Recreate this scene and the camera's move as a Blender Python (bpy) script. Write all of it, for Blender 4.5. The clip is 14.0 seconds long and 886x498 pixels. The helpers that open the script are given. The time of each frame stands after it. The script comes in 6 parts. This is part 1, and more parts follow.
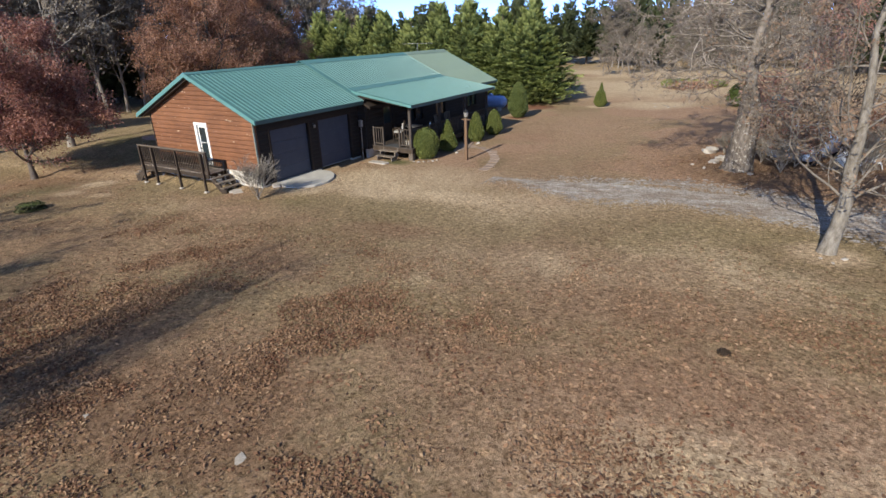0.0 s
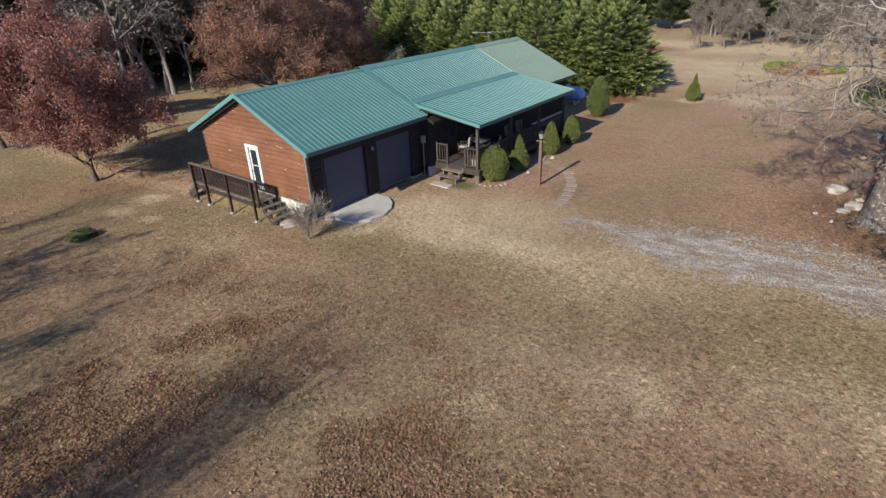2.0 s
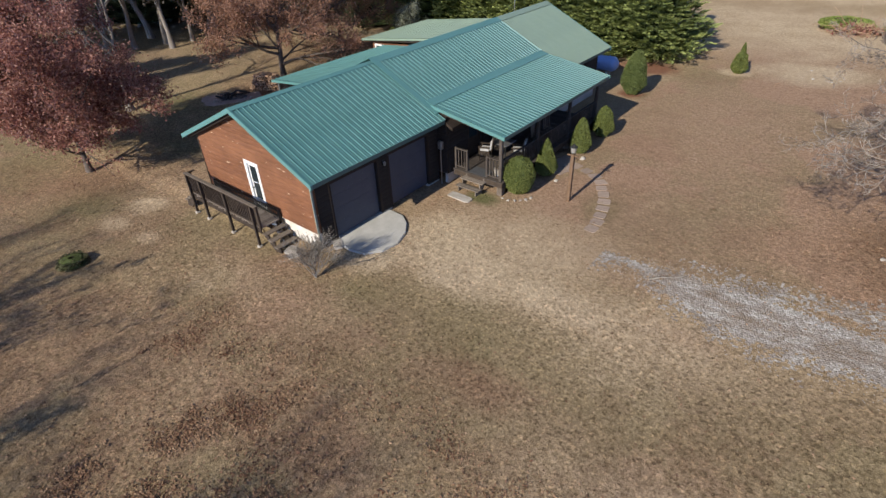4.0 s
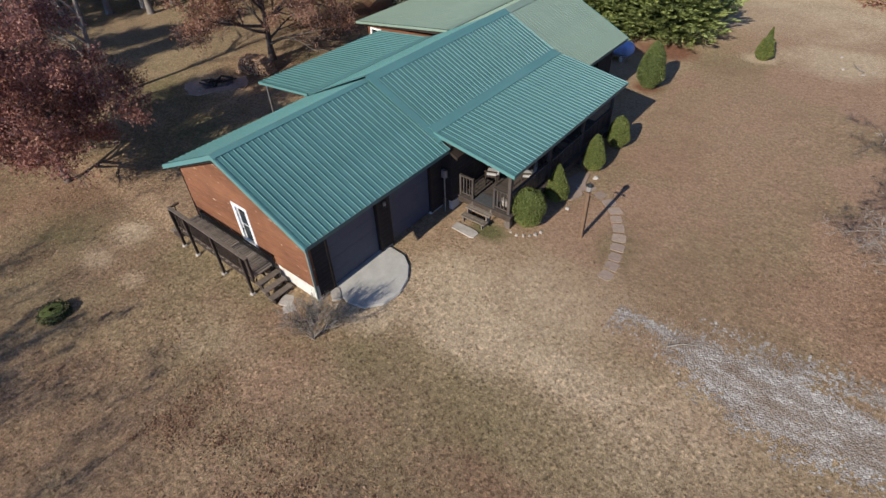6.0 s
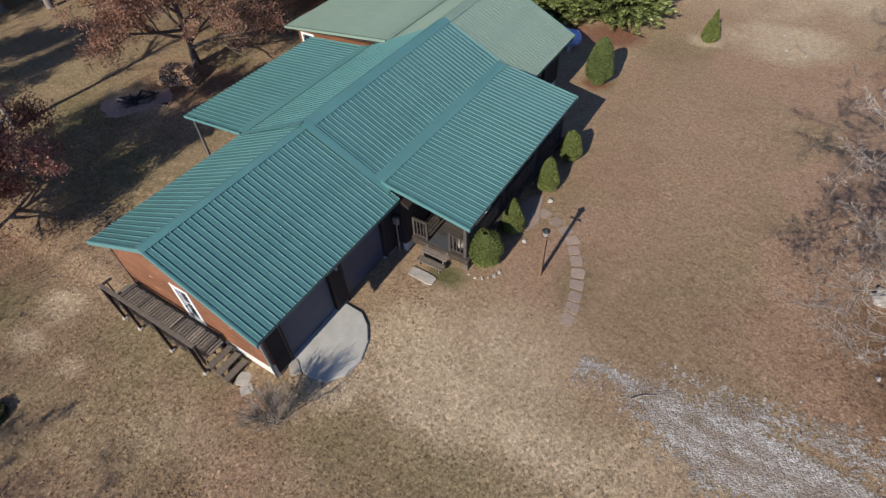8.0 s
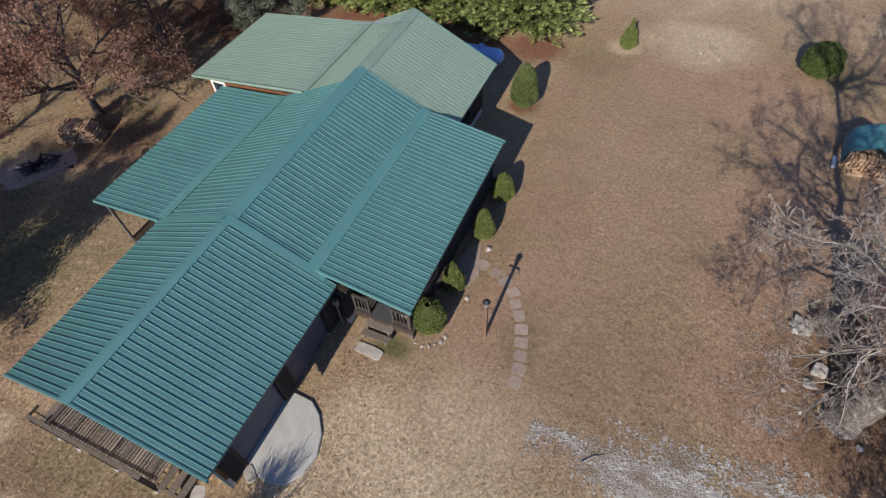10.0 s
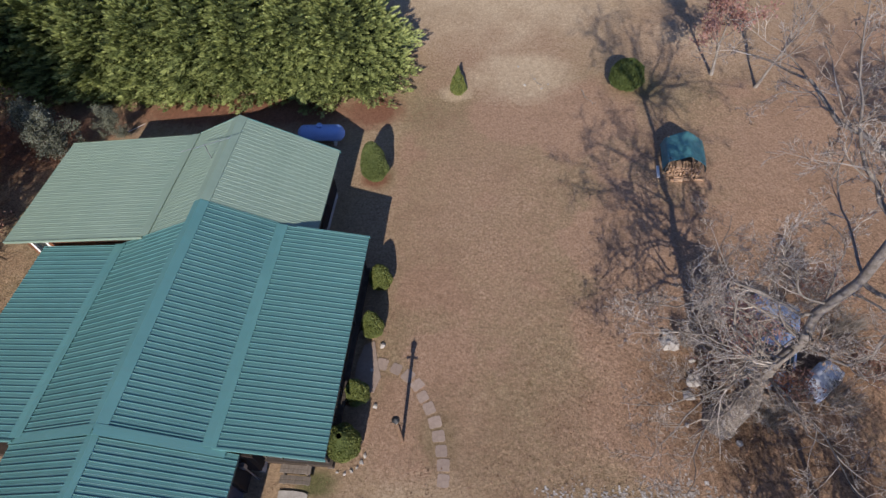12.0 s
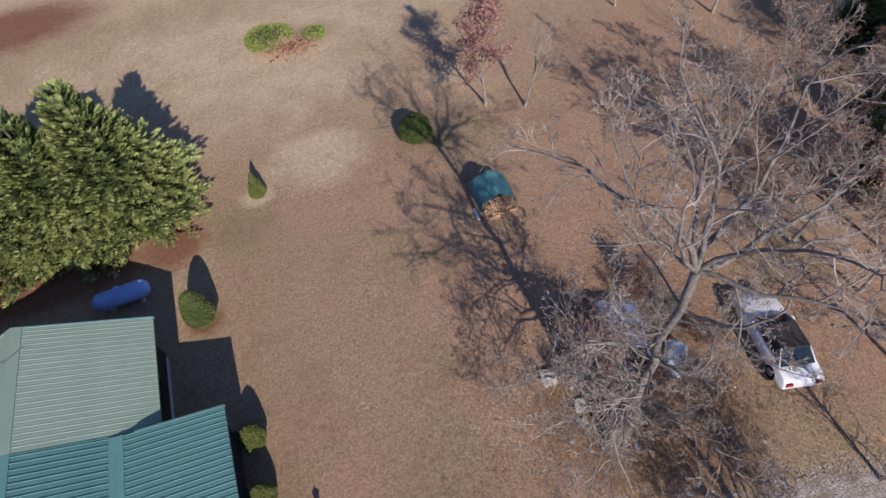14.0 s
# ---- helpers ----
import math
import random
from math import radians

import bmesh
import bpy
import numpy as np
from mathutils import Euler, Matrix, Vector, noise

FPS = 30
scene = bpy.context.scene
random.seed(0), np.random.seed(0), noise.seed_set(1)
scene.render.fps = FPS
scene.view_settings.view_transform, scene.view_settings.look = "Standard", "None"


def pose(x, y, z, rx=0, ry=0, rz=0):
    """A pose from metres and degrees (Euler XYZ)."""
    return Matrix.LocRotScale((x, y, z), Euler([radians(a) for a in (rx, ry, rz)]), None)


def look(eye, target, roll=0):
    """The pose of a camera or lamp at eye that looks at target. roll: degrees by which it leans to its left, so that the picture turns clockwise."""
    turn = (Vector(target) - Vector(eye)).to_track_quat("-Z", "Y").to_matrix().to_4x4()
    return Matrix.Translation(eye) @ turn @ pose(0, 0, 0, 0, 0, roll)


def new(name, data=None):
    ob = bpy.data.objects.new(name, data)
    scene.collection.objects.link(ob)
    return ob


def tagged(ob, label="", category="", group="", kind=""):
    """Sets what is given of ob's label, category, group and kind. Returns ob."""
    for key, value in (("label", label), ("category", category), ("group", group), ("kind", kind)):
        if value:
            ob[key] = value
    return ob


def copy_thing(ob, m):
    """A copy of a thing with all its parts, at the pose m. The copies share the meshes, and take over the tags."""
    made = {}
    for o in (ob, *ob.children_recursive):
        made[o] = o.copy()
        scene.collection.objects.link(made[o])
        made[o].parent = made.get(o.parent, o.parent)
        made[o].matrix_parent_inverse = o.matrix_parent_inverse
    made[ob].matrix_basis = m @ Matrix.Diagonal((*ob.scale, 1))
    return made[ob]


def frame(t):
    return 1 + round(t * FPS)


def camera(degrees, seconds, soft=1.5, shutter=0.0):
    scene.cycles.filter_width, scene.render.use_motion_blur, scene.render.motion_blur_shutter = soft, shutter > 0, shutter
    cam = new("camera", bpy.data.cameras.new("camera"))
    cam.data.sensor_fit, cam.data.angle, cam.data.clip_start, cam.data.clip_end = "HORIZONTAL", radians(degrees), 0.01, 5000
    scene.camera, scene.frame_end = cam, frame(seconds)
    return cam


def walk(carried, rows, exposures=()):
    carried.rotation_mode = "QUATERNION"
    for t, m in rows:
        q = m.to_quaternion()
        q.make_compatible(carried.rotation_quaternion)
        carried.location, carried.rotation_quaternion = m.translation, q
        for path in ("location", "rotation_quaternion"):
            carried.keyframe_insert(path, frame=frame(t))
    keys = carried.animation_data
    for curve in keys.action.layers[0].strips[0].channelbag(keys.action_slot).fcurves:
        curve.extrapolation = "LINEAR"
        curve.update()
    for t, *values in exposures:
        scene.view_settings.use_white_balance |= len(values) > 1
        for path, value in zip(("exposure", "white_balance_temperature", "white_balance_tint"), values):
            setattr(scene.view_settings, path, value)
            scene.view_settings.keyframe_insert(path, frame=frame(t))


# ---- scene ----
cam = camera(79.7, 14.0)
PATH = [
    (0, (20.995, -14.415, 5.891), (20.037, -12.831, 5.135), -1.8),
    (0.5, (20.503, -13.651, 6.33), (19.49, -12.104, 5.568), -2.0),
    (1, (19.952, -12.92, 6.882), (18.885, -11.412, 6.116), -2.1),
    (1.5, (19.44, -12.22, 7.512), (18.348, -10.77, 6.672), -2.2),
    (2, (18.933, -11.523, 8.148), (17.826, -10.121, 7.249), -2.2),
    (2.5, (18.367, -10.861, 8.785), (17.266, -9.498, 7.82), -2.2),
    (3, (17.821, -10.185, 9.356), (16.728, -8.858, 8.334), -2.3),
    (5.5, (14.986, -6.981, 12.39), (13.99, -5.809, 11.111), -2.4),
    (6, (14.45, -6.369, 12.894), (13.48, -5.22, 11.575), -2.4),
    (6.5, (13.958, -5.753, 13.421), (13.027, -4.621, 12.06), -2.5),
    (7, (13.511, -5.111, 14.013), (12.621, -3.995, 12.612), -2.6),
    (7.5, (13.112, -4.444, 14.602), (12.288, -3.325, 13.163), -2.8),
    (10, (11.711, -0.782, 17.681), (11.165, 0.322, 16.106), -3.2),
    (10.5, (11.557, -0.015, 18.348), (11.083, 1.108, 16.762), -3.3),
    (11, (11.459, 0.81, 19.064), (11.072, 1.949, 17.466), -3.3),
    (11.5, (11.398, 1.679, 19.7), (11.119, 2.842, 18.097), -3.3),
    (12, (11.45, 2.439, 20.308), (11.298, 3.629, 18.707), -3.6),
    (12.5, (11.497, 3.177, 20.814), (11.489, 4.382, 19.217), -3.6),
    (13, (11.621, 4.038, 21.281), (11.757, 5.237, 19.686), -3.6),
    (13.5, (11.852, 4.78, 21.67), (12.115, 5.965, 20.08), -3.5),
    (14, (12.076, 5.478, 21.96), (12.486, 6.634, 20.38), -3.5),
]
walk(cam, [(t, look(eye, target, roll)) for t, eye, target, roll in PATH], [(0, 0.56, 6960, 6.5), (3, 0.53, 6860, 7.5), (6.5, 0.40, 6790, 9), (10, 0.40, 6600, 9.5), (14, 0.37, 6560, 16.5)])

# ---- sky and sun: a clear late-autumn day, sun in the south ----
SUN_UP = radians(30.0)
world = bpy.data.worlds.new("sky")
scene.world = world
world.use_nodes = True
wn = world.node_tree.nodes
sky = wn.new("ShaderNodeTexSky")
sky.sky_type, sky.sun_disc = "NISHITA", False
sky.sun_elevation, sky.sun_rotation = SUN_UP, math.pi
sky.altitude, sky.air_density, sky.dust_density, sky.ozone_density = 15000, 1.0, 0.0, 3.0
wn["Background"].inputs[1].default_value = 0.40
soft = wn.new("ShaderNodeHueSaturation")
soft.inputs["Saturation"].default_value = 0.95
world.node_tree.links.new(sky.outputs[0], soft.inputs["Color"])
world.node_tree.links.new(soft.outputs[0], wn["Background"].inputs[0])
sun = new("sun", bpy.data.lights.new("sun", "SUN"))
sun.data.energy, sun.data.angle, sun.data.color = 4.2, radians(0.53), (1.0, 0.945, 0.87)
sun.matrix_world = look((0, -40 * math.cos(SUN_UP), 40 * math.sin(SUN_UP)), (0, 0, 0))


# ---- small tools ----
def sm(a, b, v):
    t = np.clip((np.asarray(v, float) - a) / (b - a), 0, 1)
    return t * t * (3 - 2 * t)


LATTICE = np.random.RandomState(5).rand(256, 256)


def vnoise(x, y):
    x, y = np.asarray(x, float), np.asarray(y, float)
    xi, yi = np.floor(x).astype(int), np.floor(y).astype(int)
    fx, fy = x - xi, y - yi
    fx, fy = fx * fx * (3 - 2 * fx), fy * fy * (3 - 2 * fy)
    a, b = LATTICE[xi % 256, yi % 256], LATTICE[(xi + 1) % 256, yi % 256]
    c, d = LATTICE[xi % 256, (yi + 1) % 256], LATTICE[(xi + 1) % 256, (yi + 1) % 256]
    return (a * (1 - fx) + b * fx) * (1 - fy) + (c * (1 - fx) + d * fx) * fy


def fbm(x, y, n=4):
    s, a, t = 0.0, 1.0, 0.0
    for i in range(n):
        s, t = s + a * vnoise(x * 2 ** i + 17 * i, y * 2 ** i + 31 * i), t + a
        a *= 0.5
    return s / t


def gh(x, y):
    """Height of the ground: nearly level, a little lower in the west, rising in the east."""
    x, y = np.asarray(x, float), np.asarray(y, float)
    h = -(0.55 + 0.30 * sm(7, 1, y)) * sm(-2, -14, x) + 0.4 * sm(12, 21, x) - 0.18 * sm(3.2, 1.6, x) * sm(0.3, -0.6, y)
    far = sm(25, 60, np.hypot(x, y - 8))
    return h + 0.06 * (fbm(x * 0.35, y * 0.35, 3) - 0.5) + far * 1.2 * (fbm(x * 0.02, y * 0.02, 2) - 0.5)


def g(x, y):
    return float(gh(x, y))


def fast_mesh(name, verts, faces):
    """A mesh from an array of places and an array of faces that all have as many corners."""
    me = bpy.data.meshes.new(name)
    verts, faces = np.asarray(verts, np.float32), np.asarray(faces, np.int32)
    k = faces.shape[1]
    me.vertices.add(len(verts))
    me.vertices.foreach_set("co", verts.ravel())
    me.loops.add(faces.size)
    me.loops.foreach_set("vertex_index", faces.ravel())
    me.polygons.add(len(faces))
    me.polygons.foreach_set("loop_start", np.arange(0, faces.size, k, dtype=np.int32))
    me.update(calc_edges=True)
    return me


def thing(name, label, category, at=(0, 0, 0), turn=0, group="", kind=""):
    ob = new(name)
    ob.empty_display_size = 0.2
    ob.matrix_basis = pose(*at, 0, 0, turn)
    return tagged(ob, label, category, group, kind)


def put_mesh(name, me, material, parent=None, label="", smooth=False):
    me.materials.append(material)
    if smooth:
        me.polygons.foreach_set("use_smooth", np.ones(len(me.polygons), bool))
    ob = new(name, me)
    ob.parent = parent
    if label:
        ob["label"] = label
    return ob


def part(name, bm, material, parent, label="", smooth=False):
    bmesh.ops.recalc_face_normals(bm, faces=bm.faces)
    me = bpy.data.meshes.new(name)
    bm.to_mesh(me)
    bm.free()
    return put_mesh(name, me, material, parent, label, smooth)


def box(bm, x0, x1, y0, y1, z0, z1, bevel=0.0, m=None):
    vs = [bm.verts.new(p) for p in ((x0, y0, z0), (x1, y0, z0), (x1, y1, z0), (x0, y1, z0), (x0, y0, z1), (x1, y0, z1), (x1, y1, z1), (x0, y1, z1))]
    fs = [bm.faces.new([vs[i] for i in q]) for q in ((3, 2, 1, 0), (4, 5, 6, 7), (0, 1, 5, 4), (1, 2, 6, 5), (2, 3, 7, 6), (3, 0, 4, 7))]
    if bevel:
        edges = list({e for f in fs for e in f.edges})
        out = bmesh.ops.bevel(bm, geom=edges, offset=bevel, segments=1, affect="EDGES")
        vs = list({v for f in out["faces"] for v in f.verts} | {v for v in vs if v.is_valid})
    if m is not None:
        bmesh.ops.transform(bm, matrix=m, verts=[v for v in vs if v.is_valid])
    return bm


def cyl(bm, a, b, r0, r1=None, n=10):
    """A tapered rod from a to b."""
    a, b = Vector(a), Vector(b)
    q = (b - a).to_track_quat("Z", "Y")
    r1 = r0 if r1 is None else r1
    rings = [[bm.verts.new(p + q @ Vector((r * math.cos(i * math.tau / n), r * math.sin(i * math.tau / n), 0))) for i in range(n)] for p, r in ((a, r0), (b, r1))]
    for i in range(n):
        bm.faces.new((rings[0][i], rings[0][(i + 1) % n], rings[1][(i + 1) % n], rings[1][i]))
    bm.faces.new(rings[0][::-1])
    bm.faces.new(rings[1])
    return bm


def prism(bm, outline, axis, a, b):
    """An outline of (u, v) pulled along an axis from a to b."""
    def place(u, v, w):
        return {"x": (w, u, v), "y": (u, w, v), "z": (u, v, w)}[axis]
    lo = [bm.verts.new(place(u, v, a)) for u, v in outline]
    hi = [bm.verts.new(place(u, v, b)) for u, v in outline]
    n = len(outline)
    for i in range(n):
        bm.faces.new((lo[i], lo[(i + 1) % n], hi[(i + 1) % n], hi[i]))
    bm.faces.new(lo[::-1])
    bm.faces.new(hi)
    return bm


def B():
    return bmesh.new()


# ---- materials ----
class Mat:
    """A node material under construction."""

    def __init__(self, name, rough=0.8, metal=0.0, spec=0.3):
        self.m = bpy.data.materials.new(name)
        self.m.use_nodes = True
        self.t = self.m.node_tree
        self.p = self.t.nodes["Principled BSDF"]
        self.p.inputs["Roughness"].default_value = rough
        self.p.inputs["Metallic"].default_value = metal
        self.p.inputs["Specular IOR Level"].default_value = spec

    def add(self, kind, **inputs):
        n = self.t.nodes.new("ShaderNode" + kind)
        for k, v in inputs.items():
            self.set(n.inputs[k.replace("_", " ")], v)
        return n

    def set(self, socket, v):
        if isinstance(v, bpy.types.NodeSocket):
            self.t.links.new(v, socket)
        else:
            socket.default_value = v

    def coords(self, kind="Object"):
        return self.add("TexCoord").outputs[kind]

    def noise(self, scale, detail=4, rough=0.55, vec=None, stretch=None):
        n = self.add("TexNoise", Scale=scale, Detail=detail, Roughness=rough)
        v = vec or self.coords()
        if stretch:
            mp = self.add("Mapping", Vector=v)
            mp.inputs["Scale"].default_value = stretch
            v = mp.outputs[0]
        self.set(n.inputs["Vector"], v)
        return n.outputs[0]

    def ramp(self, fac, *stops):
        n = self.add("ValToRGB", Fac=fac)
        e = n.color_ramp.elements
        while len(e) < len(stops):
            e.new(0.5)
        for el, (p, c) in zip(e, stops):
            el.position, el.color = p, (*c, 1) if len(c) == 3 else c
        return n.outputs[0]

    def mix(self, fac, a, b, how="MIX"):
        n = self.t.nodes.new("ShaderNodeMix")
        n.data_type, n.blend_type = "RGBA", how
        for s, v in ((n.inputs[0], fac), (n.inputs[6], a), (n.inputs[7], b)):
            self.set(s, (*v, 1) if isinstance(v, tuple) and len(v) == 3 else v)
        return n.outputs[2]

    def math(self, op, a, b=0.0, clamp=False):
        n = self.t.nodes.new("ShaderNodeMath")
        n.operation, n.use_clamp = op, clamp
        self.set(n.inputs[0], a)
        self.set(n.inputs[1], b)
        return n.outputs[0]

    def attr(self, name):
        n = self.add("Attribute")
        n.attribute_name = name
        return n.outputs["Fac"]

    def island(self):
        return self.add("NewGeometry").outputs["Random Per Island"]

    def random(self):
        return self.add("ObjectInfo").outputs["Random"]

    def bump(self, height, strength=0.3, distance=0.02):
        n = self.add("Bump", Strength=strength, Distance=distance, Height=height)
        self.set(self.p.inputs["Normal"], n.outputs[0])

    def done(self, colour=None, rough=None):
        if colour is not None:
            self.set(self.p.inputs["Base Color"], (*colour, 1) if isinstance(colour, tuple) and len(colour) == 3 else colour)
        if rough is not None:
            self.set(self.p.inputs["Roughness"], rough)
        return self.m


def worn(name, a, b, scale=6, rough=0.8, spec=0.3, metal=0.0, bump=0.2, stretch=None, rnd=0.0):
    """A surface that wanders between two colours at two scales, with fine relief."""
    k = Mat(name, rough, metal, spec)
    f = k.mix(0.4, k.noise(scale, 5, 0.6, stretch=stretch), k.noise(scale * 9, 4, 0.7, stretch=stretch))
    c = k.ramp(f, (0.32, a), (0.68, b))
    if rnd:
        c = k.mix(k.math("MULTIPLY", k.random(), rnd), c, tuple(0.45 * v for v in a))
    k.bump(k.noise(scale * 9, 5, 0.7, stretch=stretch), bump, 0.01)
    return k.done(c)


def leafy(name, colours, rough=0.6, lets=0.25):
    """Leaves: each one takes its own colour from a row of colours."""
    k = Mat(name, rough, 0.0, 0.25)
    c = k.ramp(k.island(), *[(i / max(1, len(colours) - 1), c) for i, c in enumerate(colours)])
    c = k.mix(0.35, c, k.ramp(k.noise(0.9, 2), (0.35, colours[0]), (0.65, colours[-1])))
    back = k.add("BsdfTranslucent", Color=c)
    both = k.add("MixShader", Fac=lets)
    k.set(k.p.inputs["Base Color"], c)
    k.set(both.inputs[1], k.p.outputs[0])
    k.set(both.inputs[2], back.outputs[0])
    k.set(k.t.nodes["Material Output"].inputs[0], both.outputs[0])
    return k.m


def plumy(name, deep, mid, tip, lets=0.3):
    """Evergreen sprays: lighter young tips, and insides darkened in colour for the shaded gaps."""
    k = Mat(name, 0.6, 0.0, 0.25)
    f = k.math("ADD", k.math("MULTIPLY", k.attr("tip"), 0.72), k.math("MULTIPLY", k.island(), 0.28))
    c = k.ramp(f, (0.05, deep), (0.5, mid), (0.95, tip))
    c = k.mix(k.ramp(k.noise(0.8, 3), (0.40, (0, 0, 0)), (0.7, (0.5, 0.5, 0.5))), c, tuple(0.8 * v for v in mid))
    back = k.add("BsdfTranslucent", Color=c)
    both = k.add("MixShader", Fac=lets)
    k.set(k.p.inputs["Base Color"], c)
    k.set(both.inputs[1], k.p.outputs[0])
    k.set(both.inputs[2], back.outputs[0])
    k.set(k.t.nodes["Material Output"].inputs[0], both.outputs[0])
    return k.m


def ground_material():
    k = Mat("dry_lawn", 0.95, 0, 0.1)
    v = k.coords()
    big, mid, clump, fine = k.noise(0.11, 4, 0.55, v), k.noise(0.55, 5, 0.6, v), k.noise(2.6, 5, 0.65, v), k.noise(8, 6, 0.75, v)
    straw = k.ramp(fine, (0.30, (0.232, 0.170, 0.102)), (0.50, (0.395, 0.294, 0.183)), (0.72, (0.525, 0.405, 0.266)))
    olive = k.ramp(fine, (0.30, (0.160, 0.126, 0.070)), (0.55, (0.300, 0.236, 0.136)), (0.75, (0.43, 0.345, 0.212)))
    rust = k.ramp(fine, (0.28, (0.205, 0.124, 0.080)), (0.52, (0.380, 0.248, 0.166)), (0.74, (0.52, 0.362, 0.256)))
    pale = k.ramp(fine, (0.3, (0.42, 0.318, 0.206)), (0.7, (0.66, 0.535, 0.375)))
    green = k.ramp(fine, (0.3, (0.075, 0.085, 0.032)), (0.7, (0.19, 0.185, 0.080)))
    leaf = k.ramp(fine, (0.30, (0.095, 0.056, 0.034)), (0.5, (0.195, 0.120, 0.074)), (0.72, (0.32, 0.216, 0.138)))
    soil = k.ramp(fine, (0.3, (0.15, 0.066, 0.040)), (0.7, (0.29, 0.140, 0.090)))
    wander = k.math("ADD", k.math("MULTIPLY", mid, 0.5), k.math("MULTIPLY", clump, 0.5))
    wander = k.math("ADD", wander, k.math("MULTIPLY", k.math("SUBTRACT", k.attr("olive"), 0.35), 0.22))
    c = k.mix(k.ramp(wander, (0.40, (0, 0, 0)), (0.62, (1, 1, 1))), straw, olive)
    for name, paint in (("rust", rust), ("pale", pale), ("green", green), ("leaf", leaf), ("soil", soil)):
        f = k.math("ADD", k.attr(name), k.math("MULTIPLY", k.math("SUBTRACT", mid, 0.5), 0.4))
        f = k.math("ADD", f, k.math("MULTIPLY", k.math("SUBTRACT", clump, 0.5), 0.55))
        f = k.math("ADD", f, k.math("MULTIPLY", k.math("SUBTRACT", fine, 0.5), 0.7))
        c = k.mix(k.ramp(f, (0.27, (0, 0, 0)), (0.76, (1, 1, 1))), c, paint)
    c = k.mix(k.ramp(big, (0.35, (0, 0, 0)), (0.7, (0.3, 0.3, 0.3))), c, (0.34, 0.238, 0.162))
    # single leaves and tufts: cells of two sizes, each with its own tone, the darkest painting shaded holes
    bent = k.add("VectorMath", Vector=k.add("TexNoise", Vector=v, Scale=14.0, Detail=2.0).outputs["Color"])
    bent.operation = "MULTIPLY_ADD"
    bent.inputs[1].default_value = (0.09, 0.09, 0.0)
    k.set(bent.inputs[2], v)
    flat = k.add("Mapping", Vector=bent.outputs[0])
    flat.inputs["Scale"].default_value = (1, 1, 0)
    big_cell = k.add("TexVoronoi", Scale=14.0, Vector=flat.outputs[0]).outputs["Color"]
    small_cell = k.add("TexVoronoi", Scale=31.0, Vector=flat.outputs[0]).outputs["Color"]
    tone = k.ramp(k.add("SeparateColor", Color=big_cell).outputs[0], (0.0, (0.30, 0.27, 0.25)), (0.16, (0.62, 0.58, 0.54)), (0.32, (0.93, 0.92, 0.91)), (0.80, (1.04, 1.03, 1.02)), (0.93, (1.35, 1.30, 1.24)), (1.0, (1.75, 1.66, 1.55)))
    grit = k.ramp(k.add("SeparateColor", Color=small_cell).outputs[1], (0.0, (0.42, 0.39, 0.37)), (0.25, (0.85, 0.84, 0.83)), (0.8, (1.05, 1.05, 1.04)), (1.0, (1.45, 1.42, 1.38)))
    lit = k.attr("litter")
    c = k.mix(k.math("MULTIPLY", lit, 0.6), c, tone, "MULTIPLY")
    c = k.mix(k.math("ADD", 0.15, k.math("MULTIPLY", lit, 0.55)), c, grit, "MULTIPLY")
    blades = k.noise(9, 5, 0.75, v, stretch=(1.0, 1.8, 1.0))
    c = k.mix(0.45, c, k.ramp(blades, (0.36, (0.62, 0.58, 0.54)), (0.50, (1.0, 1.0, 1.0)), (0.66, (1.28, 1.27, 1.25))), "MULTIPLY")
    tuft = k.ramp(k.noise(3.6, 6, 0.75, v), (0.36, (0.60, 0.57, 0.53)), (0.52, (1.0, 1.0, 1.0)), (0.70, (1.18, 1.17, 1.15)))
    c = k.mix(0.42, c, tuft, "MULTIPLY")
    k.bump(k.math("ADD", k.math("MULTIPLY", fine, 0.7), k.noise(24, 4, 0.8, v)), 0.6, 0.05)
    return k.done(c)


def gravel_material():
    k = Mat("pale_gravel", 0.9, 0, 0.2)
    v = k.coords()
    stones = k.add("TexVoronoi", Scale=21.0, Vector=v)
    each = k.add("SeparateColor", Color=stones.outputs["Color"]).outputs[0]
    tone = k.ramp(each, (0.0, (0.26, 0.23, 0.20)), (0.3, (0.44, 0.405, 0.365)), (0.7, (0.585, 0.55, 0.505)), (1.0, (0.76, 0.73, 0.685)))
    dirt = k.ramp(k.noise(1.3, 7, 0.75, v, stretch=(0.55, 1.6, 1.0)), (0.40, (0, 0, 0)), (0.60, (0.85, 0.85, 0.85)))
    earth = k.ramp(k.noise(9, 5, 0.75, v), (0.3, (0.16, 0.115, 0.082)), (0.7, (0.36, 0.275, 0.20)))
    c = k.mix(dirt, tone, earth)
    c = k.mix(0.6, c, k.ramp(stones.outputs["Distance"], (0.0, (1, 1, 1)), (0.75, (0.55, 0.52, 0.49))), "MULTIPLY")
    k.bump(stones.outputs["Distance"], 0.7, -0.04)
    return k.done(c)


